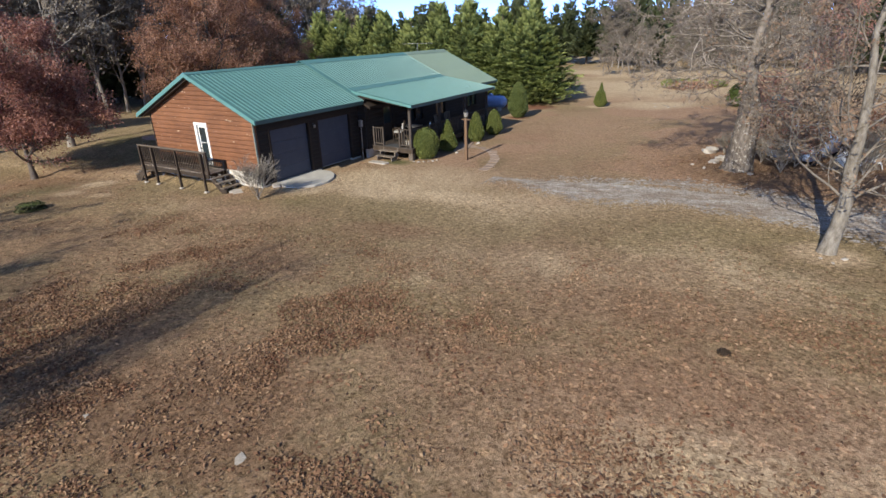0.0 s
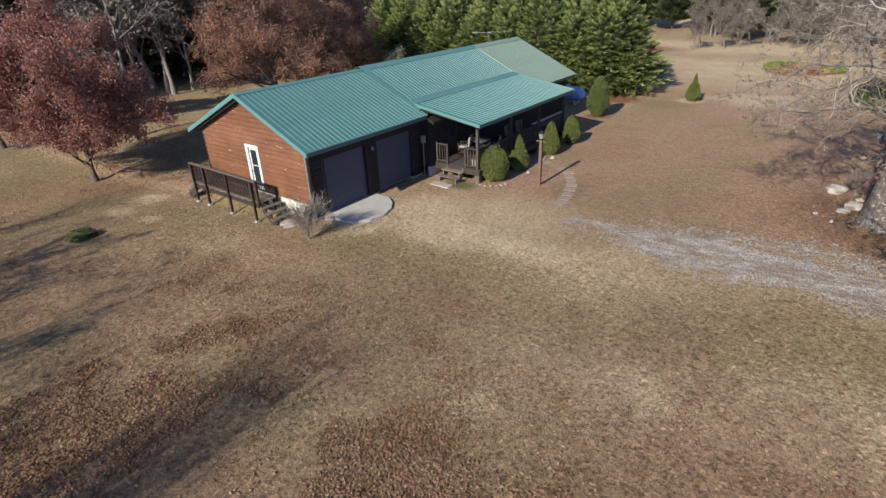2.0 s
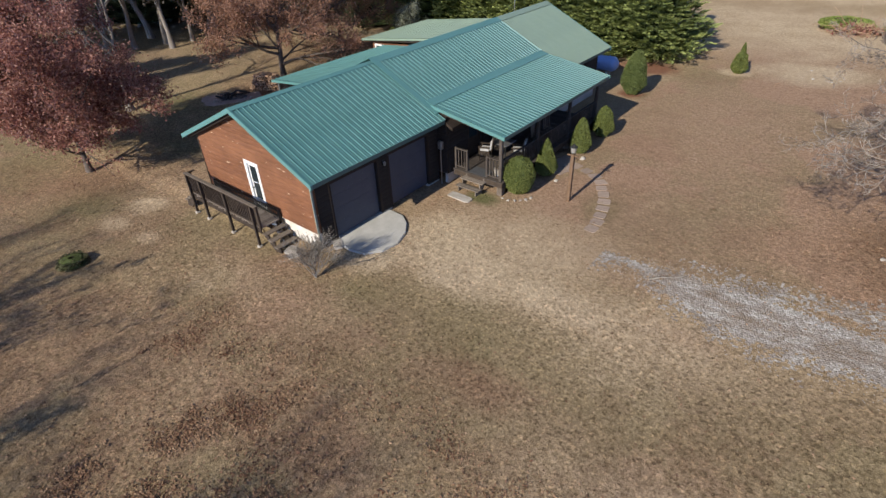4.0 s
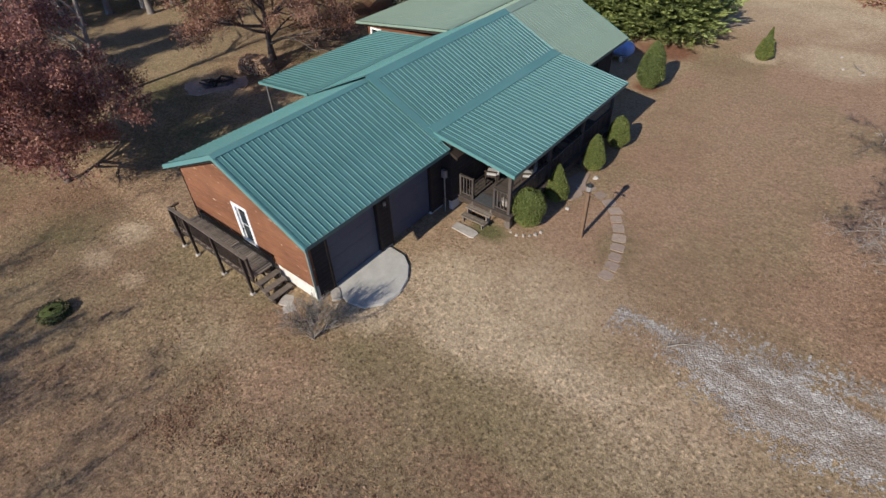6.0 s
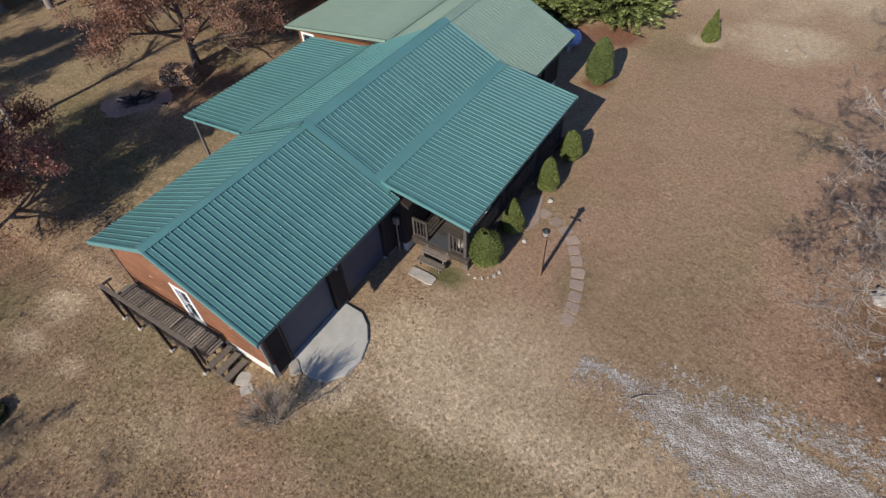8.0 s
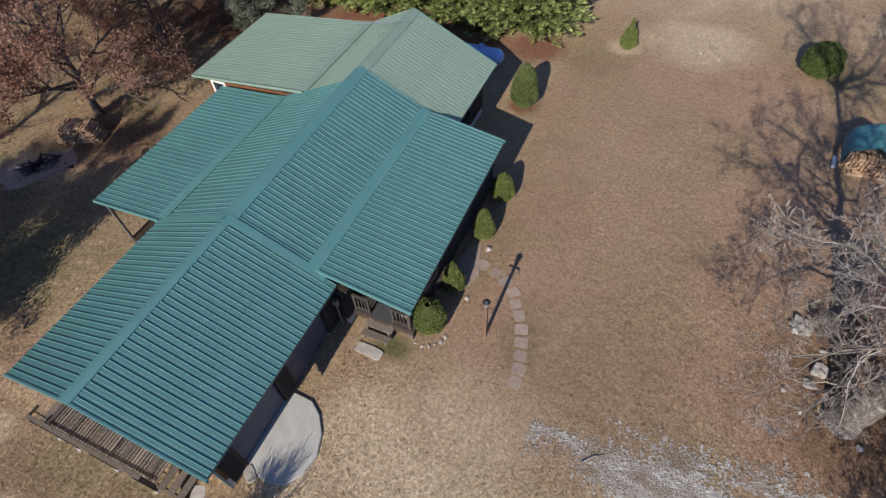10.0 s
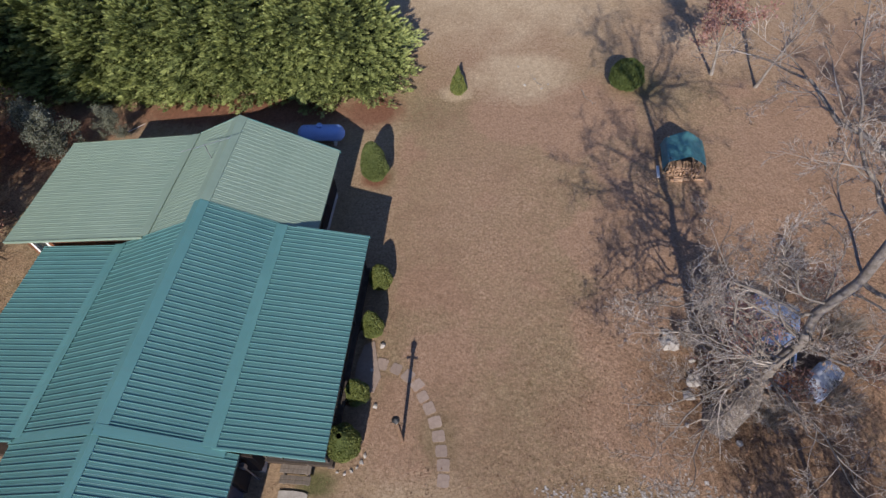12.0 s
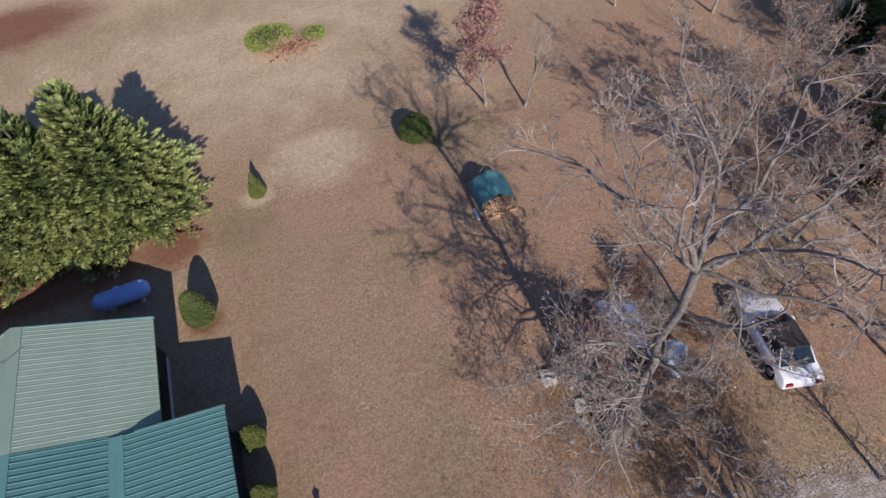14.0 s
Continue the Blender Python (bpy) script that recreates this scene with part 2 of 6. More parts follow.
def roof_material(name, a, b, rough):
    k = Mat(name, rough, 0.0, 0.6)
    v = k.coords()
    c = k.ramp(k.noise(0.8, 5, 0.6, v), (0.3, a), (0.7, b))
    streak = k.noise(2.2, 5, 0.7, v, stretch=(0.35, 3.0, 0.35))
    c = k.mix(k.ramp(streak, (0.45, (0, 0, 0)), (0.75, (0.30, 0.30, 0.30))), c, tuple(0.6 * x + 0.06 for x in b))
    c = k.mix(k.math("MULTIPLY", k.random(), 0.12), c, tuple(0.75 * x for x in a))
    k.bump(k.noise(3, 3, 0.5, v), 0.05, 0.02)
    return k.done(c, k.math("ADD", k.math("MULTIPLY", k.noise(5, 4), 0.2), rough - 0.1))


def siding_material(name, deep, mid, light, bleached):
    k = Mat(name, 0.75, 0, 0.25)
    v = k.coords()
    grain = k.noise(3.0, 6, 0.65, v, stretch=(0.8, 0.8, 14))
    c = k.ramp(grain, (0.28, deep), (0.5, mid), (0.75, light))
    c = k.mix(k.math("MULTIPLY", k.random(), 0.5), c, light)
    blot = k.noise(0.9, 4, 0.6, v)
    c = k.mix(k.ramp(blot, (0.40, (0, 0, 0)), (0.70, (0.55, 0.55, 0.55))), c, deep)
    if bleached:
        bare = k.ramp(k.noise(2.3, 3, 0.55, v, stretch=(1, 1, 4)), (0.69, (0, 0, 0)), (0.72, (1, 1, 1)))
        c = k.mix(bare, c, (0.60, 0.43, 0.30))
    k.bump(grain, 0.3, 0.012)
    return k.done(c)


def glass_material(name, tint):
    k = Mat(name, 0.04, 0, 0.6)
    c = k.ramp(k.noise(0.6, 2), (0.3, tint), (0.7, tuple(1.5 * x for x in tint)))
    return k.done(c)


M_LAWN, M_GRAVEL = ground_material(), gravel_material()
M_TEAL = roof_material("teal_painted_metal", (0.067, 0.175, 0.168), (0.088, 0.214, 0.206), 0.42)
M_TEAL_TRIM = roof_material("teal_trim_metal", (0.086, 0.222, 0.212), (0.106, 0.258, 0.246), 0.5)
# teal trim darkened in colour to stand for shade along the east eaves
M_EAVE_SHADE = roof_material("shadowed_teal_eave_metal", (0.040, 0.100, 0.098), (0.052, 0.122, 0.118), 0.5)
M_SAGE = roof_material("pale_sage_painted_metal", (0.205, 0.288, 0.218), (0.245, 0.328, 0.248), 0.52)
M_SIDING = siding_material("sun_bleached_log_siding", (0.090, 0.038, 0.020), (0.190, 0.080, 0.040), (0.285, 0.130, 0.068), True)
# log siding again, with the shade of unlit walls put into its colour
M_SIDING_SHADE = siding_material("log_siding_shade", (0.014, 0.012, 0.011), (0.026, 0.021, 0.018), (0.040, 0.031, 0.026), False)
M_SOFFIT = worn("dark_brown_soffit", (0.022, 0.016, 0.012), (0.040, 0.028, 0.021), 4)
M_BLOCK = worn("limewashed_block", (0.52, 0.47, 0.40), (0.74, 0.70, 0.63), 5, 0.95, 0.15, bump=0.4)
M_CONCRETE = worn("pale_concrete", (0.38, 0.365, 0.33), (0.52, 0.505, 0.465), 2.5, 0.9, 0.2, bump=0.25)
M_WHITE = worn("white_painted_trim", (0.70, 0.69, 0.66), (0.82, 0.81, 0.79), 7, 0.5, 0.4, bump=0.05)
M_GDOOR = worn("blue_grey_door_steel", (0.042, 0.052, 0.076), (0.058, 0.070, 0.098), 2.5, 0.5, 0.4, bump=0.05)
M_OLDWOOD = worn("weathered_grey_wood", (0.130, 0.105, 0.085), (0.31, 0.262, 0.215), 3, 0.9, 0.15, bump=0.5, stretch=(5, 1, 1), rnd=0.6)
M_OLDWOOD_Y = worn("weathered_grey_boards", (0.130, 0.104, 0.084), (0.31, 0.26, 0.21), 3, 0.9, 0.15, bump=0.5, stretch=(1, 5, 1), rnd=0.65)
M_DECK = worn("sun_bleached_deck_boards", (0.19, 0.155, 0.128), (0.43, 0.37, 0.31), 3, 0.9, 0.15, bump=0.5, stretch=(1, 5, 1), rnd=0.5)
M_DARKWOOD = worn("dark_weathered_rail", (0.035, 0.026, 0.020), (0.095, 0.070, 0.052), 5, 0.85, 0.2, bump=0.4, rnd=0.4)
M_POST = worn("brown_timber_post", (0.11, 0.068, 0.042), (0.22, 0.142, 0.090), 4, 0.85, 0.2, bump=0.4, stretch=(4, 4, 0.6))
M_GREYMAT = worn("grey_rubber_mat", (0.050, 0.052, 0.056), (0.085, 0.088, 0.094), 8, 0.9, 0.2, bump=0.3)
# weathered grey wood with the deep porch shade put into its colour
M_PORCHWOOD_SHADE = worn("grey_porch_wood_shade", (0.050, 0.041, 0.035), (0.125, 0.104, 0.088), 4, 0.9, 0.15, bump=0.4, stretch=(4, 4, 0.8), rnd=0.4)
M_IRON = worn("black_painted_iron", (0.012, 0.012, 0.012), (0.03, 0.03, 0.028), 10, 0.5, 0.4, bump=0.05)
M_PANE = glass_material("dark_window_glass", (0.020, 0.028, 0.032))
M_TANK = worn("blue_tank_paint", (0.24, 0.38, 0.70), (0.30, 0.45, 0.78), 3, 0.42, 0.5, bump=0.05)
M_STONE = worn("pinkish_stepping_stone", (0.30, 0.225, 0.180), (0.44, 0.345, 0.280), 6, 0.95, 0.15, bump=0.5, rnd=0.4)
M_ROCK = worn("pale_limestone", (0.28, 0.25, 0.215), (0.52, 0.48, 0.43), 3, 0.95, 0.15, bump=0.7)
M_BARK = worn("grey_brown_bark", (0.085, 0.066, 0.052), (0.215, 0.18, 0.148), 5, 0.95, 0.1, bump=0.8, stretch=(2.5, 2.5, 0.5))
M_PALEBARK = worn("pale_lichened_bark", (0.13, 0.108, 0.088), (0.37, 0.335, 0.29), 4, 0.95, 0.1, bump=0.8, stretch=(1.6, 1.6, 0.6))
M_GREYTRUNK = worn("mottled_grey_trunk_bark", (0.085, 0.070, 0.056), (0.34, 0.31, 0.265), 6, 0.95, 0.1, bump=0.8, stretch=(1.6, 1.6, 0.6))
# wide random tones paint in sunlit twigs and dark gaps of the crowns
M_TWIG = leafy("grey_twigs", [(0.080, 0.062, 0.048), (0.185, 0.150, 0.122), (0.31, 0.262, 0.218), (0.56, 0.49, 0.415)], 0.9, 0.0)
M_LOG = worn("split_firewood", (0.28, 0.160, 0.092), (0.58, 0.41, 0.28), 5, 0.9, 0.15, bump=0.5, rnd=0.35)
M_TARP = worn("teal_tarpaulin", (0.030, 0.125, 0.140), (0.085, 0.235, 0.245), 3, 0.5, 0.4, bump=0.3)
M_CUSHION = worn("off_white_cushion", (0.34, 0.33, 0.315), (0.46, 0.45, 0.435), 8, 0.9, 0.1)
M_CARWHITE = worn("white_car_paint", (0.66, 0.66, 0.65), (0.76, 0.76, 0.75), 3, 0.25, 0.5, bump=0.0)
M_CARBLUE = worn("pale_blue_car_paint", (0.30, 0.38, 0.52), (0.40, 0.49, 0.64), 3, 0.25, 0.5, bump=0.0)
M_CARROOF = worn("black_vinyl_car_roof", (0.030, 0.026, 0.025), (0.060, 0.052, 0.048), 8, 0.6, 0.3, bump=0.1)
M_TYRE = worn("black_rubber", (0.012, 0.012, 0.012), (0.03, 0.03, 0.03), 9, 0.85, 0.2)
M_HUB = worn("grey_wheel_rim", (0.25, 0.25, 0.26), (0.4, 0.4, 0.41), 9, 0.35, 0.5, 0.7)
M_LIMB = worn("dark_limb_bark", (0.070, 0.055, 0.046), (0.185, 0.155, 0.132), 5, 0.95, 0.1, bump=0.6)
M_EDGE = worn("sage_corner_trim", (0.20, 0.25, 0.21), (0.30, 0.35, 0.30), 6, 0.6, 0.3)
M_LAMPGLASS = worn("frosted_lamp_glass", (0.22, 0.21, 0.19), (0.34, 0.33, 0.30), 9, 0.3, 0.5)
M_ASH = worn("ash_and_char", (0.02, 0.018, 0.017), (0.30, 0.26, 0.24), 3, 0.95, 0.1, bump=0.6)
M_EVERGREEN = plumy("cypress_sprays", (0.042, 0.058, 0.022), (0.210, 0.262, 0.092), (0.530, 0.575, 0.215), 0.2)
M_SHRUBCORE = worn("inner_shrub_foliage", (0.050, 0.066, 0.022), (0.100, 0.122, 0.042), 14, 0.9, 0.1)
M_CORE_SHADE = worn("inner_foliage_shade", (0.020, 0.027, 0.011), (0.040, 0.052, 0.020), 6, 0.9, 0.1)
M_BOX = leafy("box_leaves", [(0.085, 0.110, 0.030), (0.160, 0.190, 0.052), (0.250, 0.272, 0.085)], 0.6, 0.3)
M_DARKLEAF = leafy("dull_dark_leaves", [(0.050, 0.058, 0.026), (0.095, 0.100, 0.045), (0.165, 0.150, 0.080)], 0.7, 0.2)
M_SAGELEAF = leafy("grey_green_leaves", [(0.080, 0.092, 0.060), (0.160, 0.175, 0.125), (0.290, 0.300, 0.235)], 0.7, 0.25)
M_MIDBOX = leafy("mid_green_leaves", [(0.060, 0.085, 0.026), (0.118, 0.152, 0.048), (0.195, 0.228, 0.078)], 0.6, 0.25)
M_LIME = leafy("bright_yellow_green_leaves", [(0.140, 0.185, 0.040), (0.240, 0.300, 0.075), (0.360, 0.410, 0.130)], 0.6, 0.3)
# box green darkened in colour for the bush in the old tree's shadow
M_BOX_SHADE = leafy("green_leaves_shade", [(0.045, 0.068, 0.018), (0.090, 0.125, 0.034), (0.150, 0.190, 0.058)], 0.6, 0.25)
M_PINE = plumy("pine_needles", (0.050, 0.068, 0.038), (0.115, 0.142, 0.072), (0.195, 0.222, 0.115))
M_REDLEAF = leafy("russet_leaves", [(0.130, 0.046, 0.040), (0.255, 0.092, 0.074), (0.390, 0.165, 0.122), (0.56, 0.34, 0.26)], 0.7, 0.4)
M_PURPLELEAF = leafy("purplish_leaves", [(0.125, 0.055, 0.052), (0.235, 0.108, 0.096), (0.345, 0.182, 0.154), (0.49, 0.32, 0.27)], 0.7, 0.4)
M_PINKLEAF = leafy("pinkish_dry_leaves", [(0.26, 0.120, 0.100), (0.42, 0.225, 0.180), (0.56, 0.36, 0.29)], 0.8, 0.4)
M_TANLEAF = leafy("tan_dead_leaves", [(0.185, 0.088, 0.060), (0.350, 0.182, 0.120), (0.52, 0.325, 0.230)], 0.8, 0.42)
M_LITTER = leafy("fallen_leaves", [(0.085, 0.042, 0.026), (0.195, 0.092, 0.055), (0.300, 0.160, 0.096), (0.43, 0.30, 0.19)], 0.85, 0.2)
M_STRAW = leafy("dead_grass_blades", [(0.15, 0.110, 0.066), (0.25, 0.185, 0.112), (0.34, 0.258, 0.165)], 0.85, 0.2)
M_PEBBLE = leafy("loose_gravel", [(0.28, 0.25, 0.22), (0.44, 0.405, 0.37), (0.62, 0.585, 0.545)], 0.9, 0.0)
M_FARWOOD = leafy("far_wood_twigs", [(0.120, 0.102, 0.085), (0.190, 0.163, 0.136), (0.27, 0.235, 0.195)], 0.9, 0.1)
M_BRANCH = worn("grey_branch_bark", (0.085, 0.070, 0.058), (0.290, 0.255, 0.218), 7, 0.95, 0.1, bump=0.7)
M_BROWNLEAF = leafy("withered_brown_leaves", [(0.150, 0.096, 0.066), (0.265, 0.180, 0.126), (0.39, 0.285, 0.205)], 0.85, 0.35)
# pale, even colour puts the haze of distance into the far twigs
M_FARTWIG = worn("hazy_grey_twigs", (0.155, 0.134, 0.116), (0.29, 0.256, 0.226), 2, 0.9, 0.1, bump=0.1)
M_PINKASH = worn("pinkish_ash", (0.30, 0.215, 0.175), (0.50, 0.39, 0.33), 2.5, 0.95, 0.1, bump=0.5)


def bole_material():
    k = Mat("lichened_bole_bark", 0.95, 0.0, 0.1)
    c = k.ramp(k.noise(7, 5, 0.65, stretch=(2.2, 2.2, 0.5)), (0.32, (0.060, 0.048, 0.040)), (0.68, (0.215, 0.182, 0.152)))
    c = k.mix(k.ramp(k.noise(9, 4, 0.65), (0.58, (0, 0, 0)), (0.63, (0.7, 0.7, 0.7))), c, (0.42, 0.40, 0.355))
    k.bump(k.noise(9, 5, 0.7, stretch=(2.2, 2.2, 0.5)), 0.9, 0.05)
    return k.done(c)


M_BOLE = bole_material()
M_DARKCLUMP = worn("near_black_leaves", (0.018, 0.013, 0.010), (0.050, 0.035, 0.026), 6, 0.8, 0.2)
M_LITTERHANG = leafy("reddish_brown_leaves", [(0.150, 0.072, 0.052), (0.285, 0.145, 0.105), (0.42, 0.245, 0.185)], 0.85, 0.35)


# ---- ground ----
def drive_half(x):
    """Middle line and half width of the gravel drive, which runs east."""
    mid = 5.75 - 0.45 * sm(13, 17, x) - 1.15 * sm(19, 25, x) - 1.6 * sm(25, 33, x) - 4.0 * sm(33, 55, x)
    return mid, 0.50 + 1.20 * sm(12.3, 15.6, x)


def make_ground():
    def line(lo, hi, a, b, fine, coarse):
        inner = np.arange(a, b + 0.01, fine)
        left = a - np.cumsum(np.geomspace(fine, coarse, 46))[::-1]
        right = b + np.cumsum(np.geomspace(fine, coarse, 46))
        return np.concatenate([left[left > lo], inner, right[right < hi]])
    xs, ys = line(-2600, 2600, -24, 36, 0.3, 150), line(-2600, 2600, -16, 48, 0.3, 150)
    X, Y = np.meshgrid(xs, ys, indexing="ij")
    Z = gh(X, Y)
    V = np.stack([X, Y, Z], -1).reshape(-1, 3)
    nx, ny = len(xs), len(ys)
    i = (np.arange(nx - 1)[:, None] * ny + np.arange(ny - 1)[None, :]).ravel()
    me = fast_mesh("ground", V, np.stack([i, i + ny, i + ny + 1, i + 1], 1))
    x, y = V[:, 0], V[:, 1]

    def spot(cx, cy, rx, ry):
        return np.clip(1.25 - np.hypot((x - cx) / rx, (y - cy) / ry), 0, 1)
    near = sm(60, 30, np.hypot(x - 5, y - 8))
    rust = near * 0.5 * sm(0.42, 0.66, fbm(x * 0.16 + 3, y * 0.16 + 9, 3))
    for s in ((13, -9.5, 4.5, 3.0), (4.6, -2.6, 2.6, 2.6), (3.0, -0.9, 1.6, 1.4), (16.8, -7.4, 3.6, 2.4), (14.6, 3.3, 2.2, 0.8), (16, 9.5, 5, 4), (19, 13, 7, 5), (25, 12, 9, 9), (-12, -2, 6, 5), (-14, 12, 7, 5), (20, 24, 7, 9), (11, 18.5, 9.5, 16), (12, 34, 10, 9), (19, -3.5, 6, 3.5), (24, 35, 9, 8), (10.5, 10, 3.5, 6)):
        rust = np.maximum(rust, 0.64 * spot(*s))
    for s in ((29, 22, 11, 12), (38, 30, 16, 14), (25, 14, 7, 7), (21.5, -8, 6, 4.5)):
        rust = np.maximum(rust, 0.95 * spot(*s))
    pale = np.zeros(len(x))
    for cx, cy, rx, ry, k in ((13.4, 31.2, 3.8, 3.0, 0.9), (8.5, 4.2, 5.0, 4.0, 0.58), (6.4, 3.4, 2.4, 2.6, 0.8), (13, 46, 26, 10, 0.62), (-5.6, -3.1, 1.3, 0.7, 0.8), (12, 40, 14, 9, 0.55), (5, 62, 30, 10, 0.75), (-20, 110, 60, 14, 0.9), (24, 36, 8, 7, 0.35), (14, 9, 5, 7, 0.2), (-16.0, 8.9, 2.4, 1.5, 0.95), (11.5, 20, 5, 9, 0.22), (14, 2.4, 7, 3.0, 0.46), (-3.2, -2.9, 0.9, 0.6, 0.7), (9.4, 29.4, 1.2, 1.0, 0.8), (2, -2.5, 4, 2.0, 0.36), (15, -3, 5, 3, 0.42), (20.5, -1.5, 5, 3, 0.45), (21.5, -8.5, 5, 3.5, 0.45), (22.9, 1.0, 1.2, 0.9, 0.8), (7.8, 2.5, 3.2, 1.8, 0.95), (11.2, 2.6, 3.0, 1.3, 0.85), (4.9, 1.1, 1.6, 1.3, 0.8), (16.5, -2.3, 4, 1.6, 0.6), (-6.0, -1.6, 1.6, 1.0, 0.8)):
        pale = np.maximum(pale, k * spot(cx, cy, rx, ry))
    green = np.zeros(len(x))
    for s in ((-17, 5, 4, 2.2), (-11, 3, 4, 3), (-14.5, 15, 3, 2), (20, 30, 3, 2.5), (6, 22, 1.2, 1.4), (16, 45, 4, 3), (10, 8.5, 1.5, 2)):
        green = np.maximum(green, 0.5 * spot(*s))
    for s in ((9.6, -0.6, 3.2, 1.5), (11.0, -2.6, 3.6, 1.9), (8.0, -3.2, 3.0, 1.6), (6.2, -0.4, 1.6, 1.0)):
        green = np.maximum(green, 0.42 * spot(*s))
    green = np.maximum(green, 0.9 * spot(5.7, 6.7, 1.1, 0.7))
    for s in ((-12, 5, 6, 3.5), (-17, 7, 5, 3), (-9, -3, 4, 2.5)):
        green = np.maximum(green, 0.55 * spot(*s))
    soil = np.zeros(len(x))
    for s in ((-3, 27.3, 11, 2.0), (4.5, 27.6, 2.6, 2.0), (5.6, 22, 1.0, 0.9), (-16, 25, 6, 4), (-6, 57, 9, 5)):
        soil = np.maximum(soil, spot(*s))
    leaf = 0.45 * near * sm(0.50, 0.70, fbm(x * 0.3 + 30, y * 0.3 + 4, 3)) * sm(4, -6, y - 0.3 * x)
    # patches at (20.6, 9.2) and (23.5, 8.2) also paint in twig shade
    for cx, cy, rx, ry, k in ((11.2, -1.4, 2.6, 1.3, 0.62), (20.6, 9.2, 3.2, 3.4, 0.85), (23.5, 8.2, 4, 3, 0.75), (13.2, -10.3, 3.6, 2.4, 1.05), (17.2, -8.4, 3.0, 1.8, 0.45), (16, -9.5, 4, 2.4, 0.4), (9, -5, 5, 2.4, 0.58), (10, -9.5, 8, 4.5, 0.56), (8, -3.2, 6, 1.8, 0.42), (14, -1.5, 4, 1.8, 0.4), (13, 8.5, 6, 7, 0.41), (2, -6.5, 6, 3, 0.5), (9.0, -9.5, 4.5, 3, 0.62), (5.5, -8.8, 4, 2.5, 0.6), (0.5, -9, 4, 2.5, 0.6), (-5, -8, 7, 4, 0.5), (20.5, -9.5, 3, 1.5, 0.3), (20, 11.3, 3.5, 3.0, 0.75), (-11, -1.2, 5, 4, 0.5), (24, 12.5, 6, 5, 0.6), (-14.5, 12, 6, 4, 0.6), (35, 18, 8, 7, 0.45), (-20, 20, 12, 8, 0.5)):
        leaf = np.maximum(leaf, k * spot(cx, cy, rx, ry))
    pale *= 0.62 + 1.1 * fbm(x * 0.6 + 8, y * 0.6 + 2, 4)
    leaf = np.maximum(leaf, near * 0.42 * sm(0.6, -1.6, y - 0.10 * x) * sm(0.38, 0.60, fbm(x * 0.35 + 70, y * 0.35 + 11, 4)))
    rust = np.maximum(rust, near * 0.5 * sm(0.0, -2.0, y - 0.05 * x) * sm(0.47, 0.62, fbm(x * 0.28 + 51, y * 0.28 + 23, 4)))
    olive = near * sm(1.4, -0.6, y - 0.10 * x) + 0.55 * sm(-6, -9, x)
    lawn = near * sm(5.0, 8.0, y) * sm(5, 8, x) * sm(34, 28, y)
    olive = np.maximum(olive, lawn * (0.35 + 1.1 * fbm(x * 0.25 + 5, y * 0.25, 3)))
    rust = np.maximum(rust, lawn * (0.30 + 0.75 * sm(0.40, 0.62, fbm(x * 0.22 + 60, y * 0.22 + 7, 4))))
    leaf = np.maximum(leaf, lawn * 0.36 * sm(0.50, 0.66, fbm(x * 0.4 + 91, y * 0.4 + 3, 4)))
    litter = near * (0.24 + 0.76 * sm(7.0, 1.0, y - 0.12 * np.abs(x - 8)))
    for cx, cy, r in ((21, 11, 8), (27, 13, 9), (-14, 10, 10), (-18, 20, 9)):
        litter = np.maximum(litter, np.clip(1.3 - np.hypot(x - cx, y - cy) / r, 0, 0.9))
    for name, v in (("rust", rust), ("pale", pale), ("green", green), ("soil", soil), ("leaf", leaf), ("litter", litter), ("olive", olive)):
        me.attributes.new(name, "FLOAT", "POINT").data.foreach_set("value", v.astype(np.float32))
    tagged(put_mesh("ground", me, M_LAWN, None, "dry tan autumn lawn with russet leaf patches", True), category="lawn", kind="structure")


def make_drive():
    c = 0.075
    xs, ys = np.arange(11.3, 50, c), np.arange(-4.5, 9.6, c)
    X, Y = np.meshgrid(xs, ys, indexing="ij")
    mid, half = drive_half(X)
    edge = half * (0.70 + 0.6 * fbm(X * 0.8, Y * 0.8, 4)) - np.abs(Y - mid) + 1.0 * (fbm(X * 2.6, Y * 2.6, 4) - 0.5)
    edge = edge - 1.35 * sm(0.55, 0.10, np.abs(Y - mid - 0.75)) * (0.60 + 1.6 * (fbm(X * 1.1 + 40, Y * 1.1, 4) - 0.5)) * sm(24, 19, X)
    edge = edge - 0.75 * sm(0.45, 0.05, np.abs(Y - mid + 0.35)) * (0.30 + 1.8 * (fbm(X * 0.9 + 4, Y * 0.9 + 9, 4) - 0.5))
    keep = np.random.RandomState(2).rand(*X.shape) < np.clip(0.38 + edge * 1.05, 0, 1)
    ids = np.argwhere(keep[:-1, :-1])
    ny = len(ys)
    f = ids[:, 0] * ny + ids[:, 1]
    F = np.stack([f, f + ny, f + ny + 1, f + 1], 1)
    used, inv = np.unique(F, return_inverse=True)
    x, y = X.ravel()[used], Y.ravel()[used]
    V = np.stack([x, y, gh(x, y) + 0.012 + 0.012 * vnoise(x * 6, y * 6)], 1)
    me = fast_mesh("gravel_drive", V, inv.reshape(F.shape))
    tagged(put_mesh("road", me, M_GRAVEL, None, "pale grey gravel drive thinning out into grass", True), category="gravel drive", kind="structure")


make_ground()
make_drive()

# ---- house ----
house = thing("house", "log-sided ranch house with green metal roof and garage", "house")
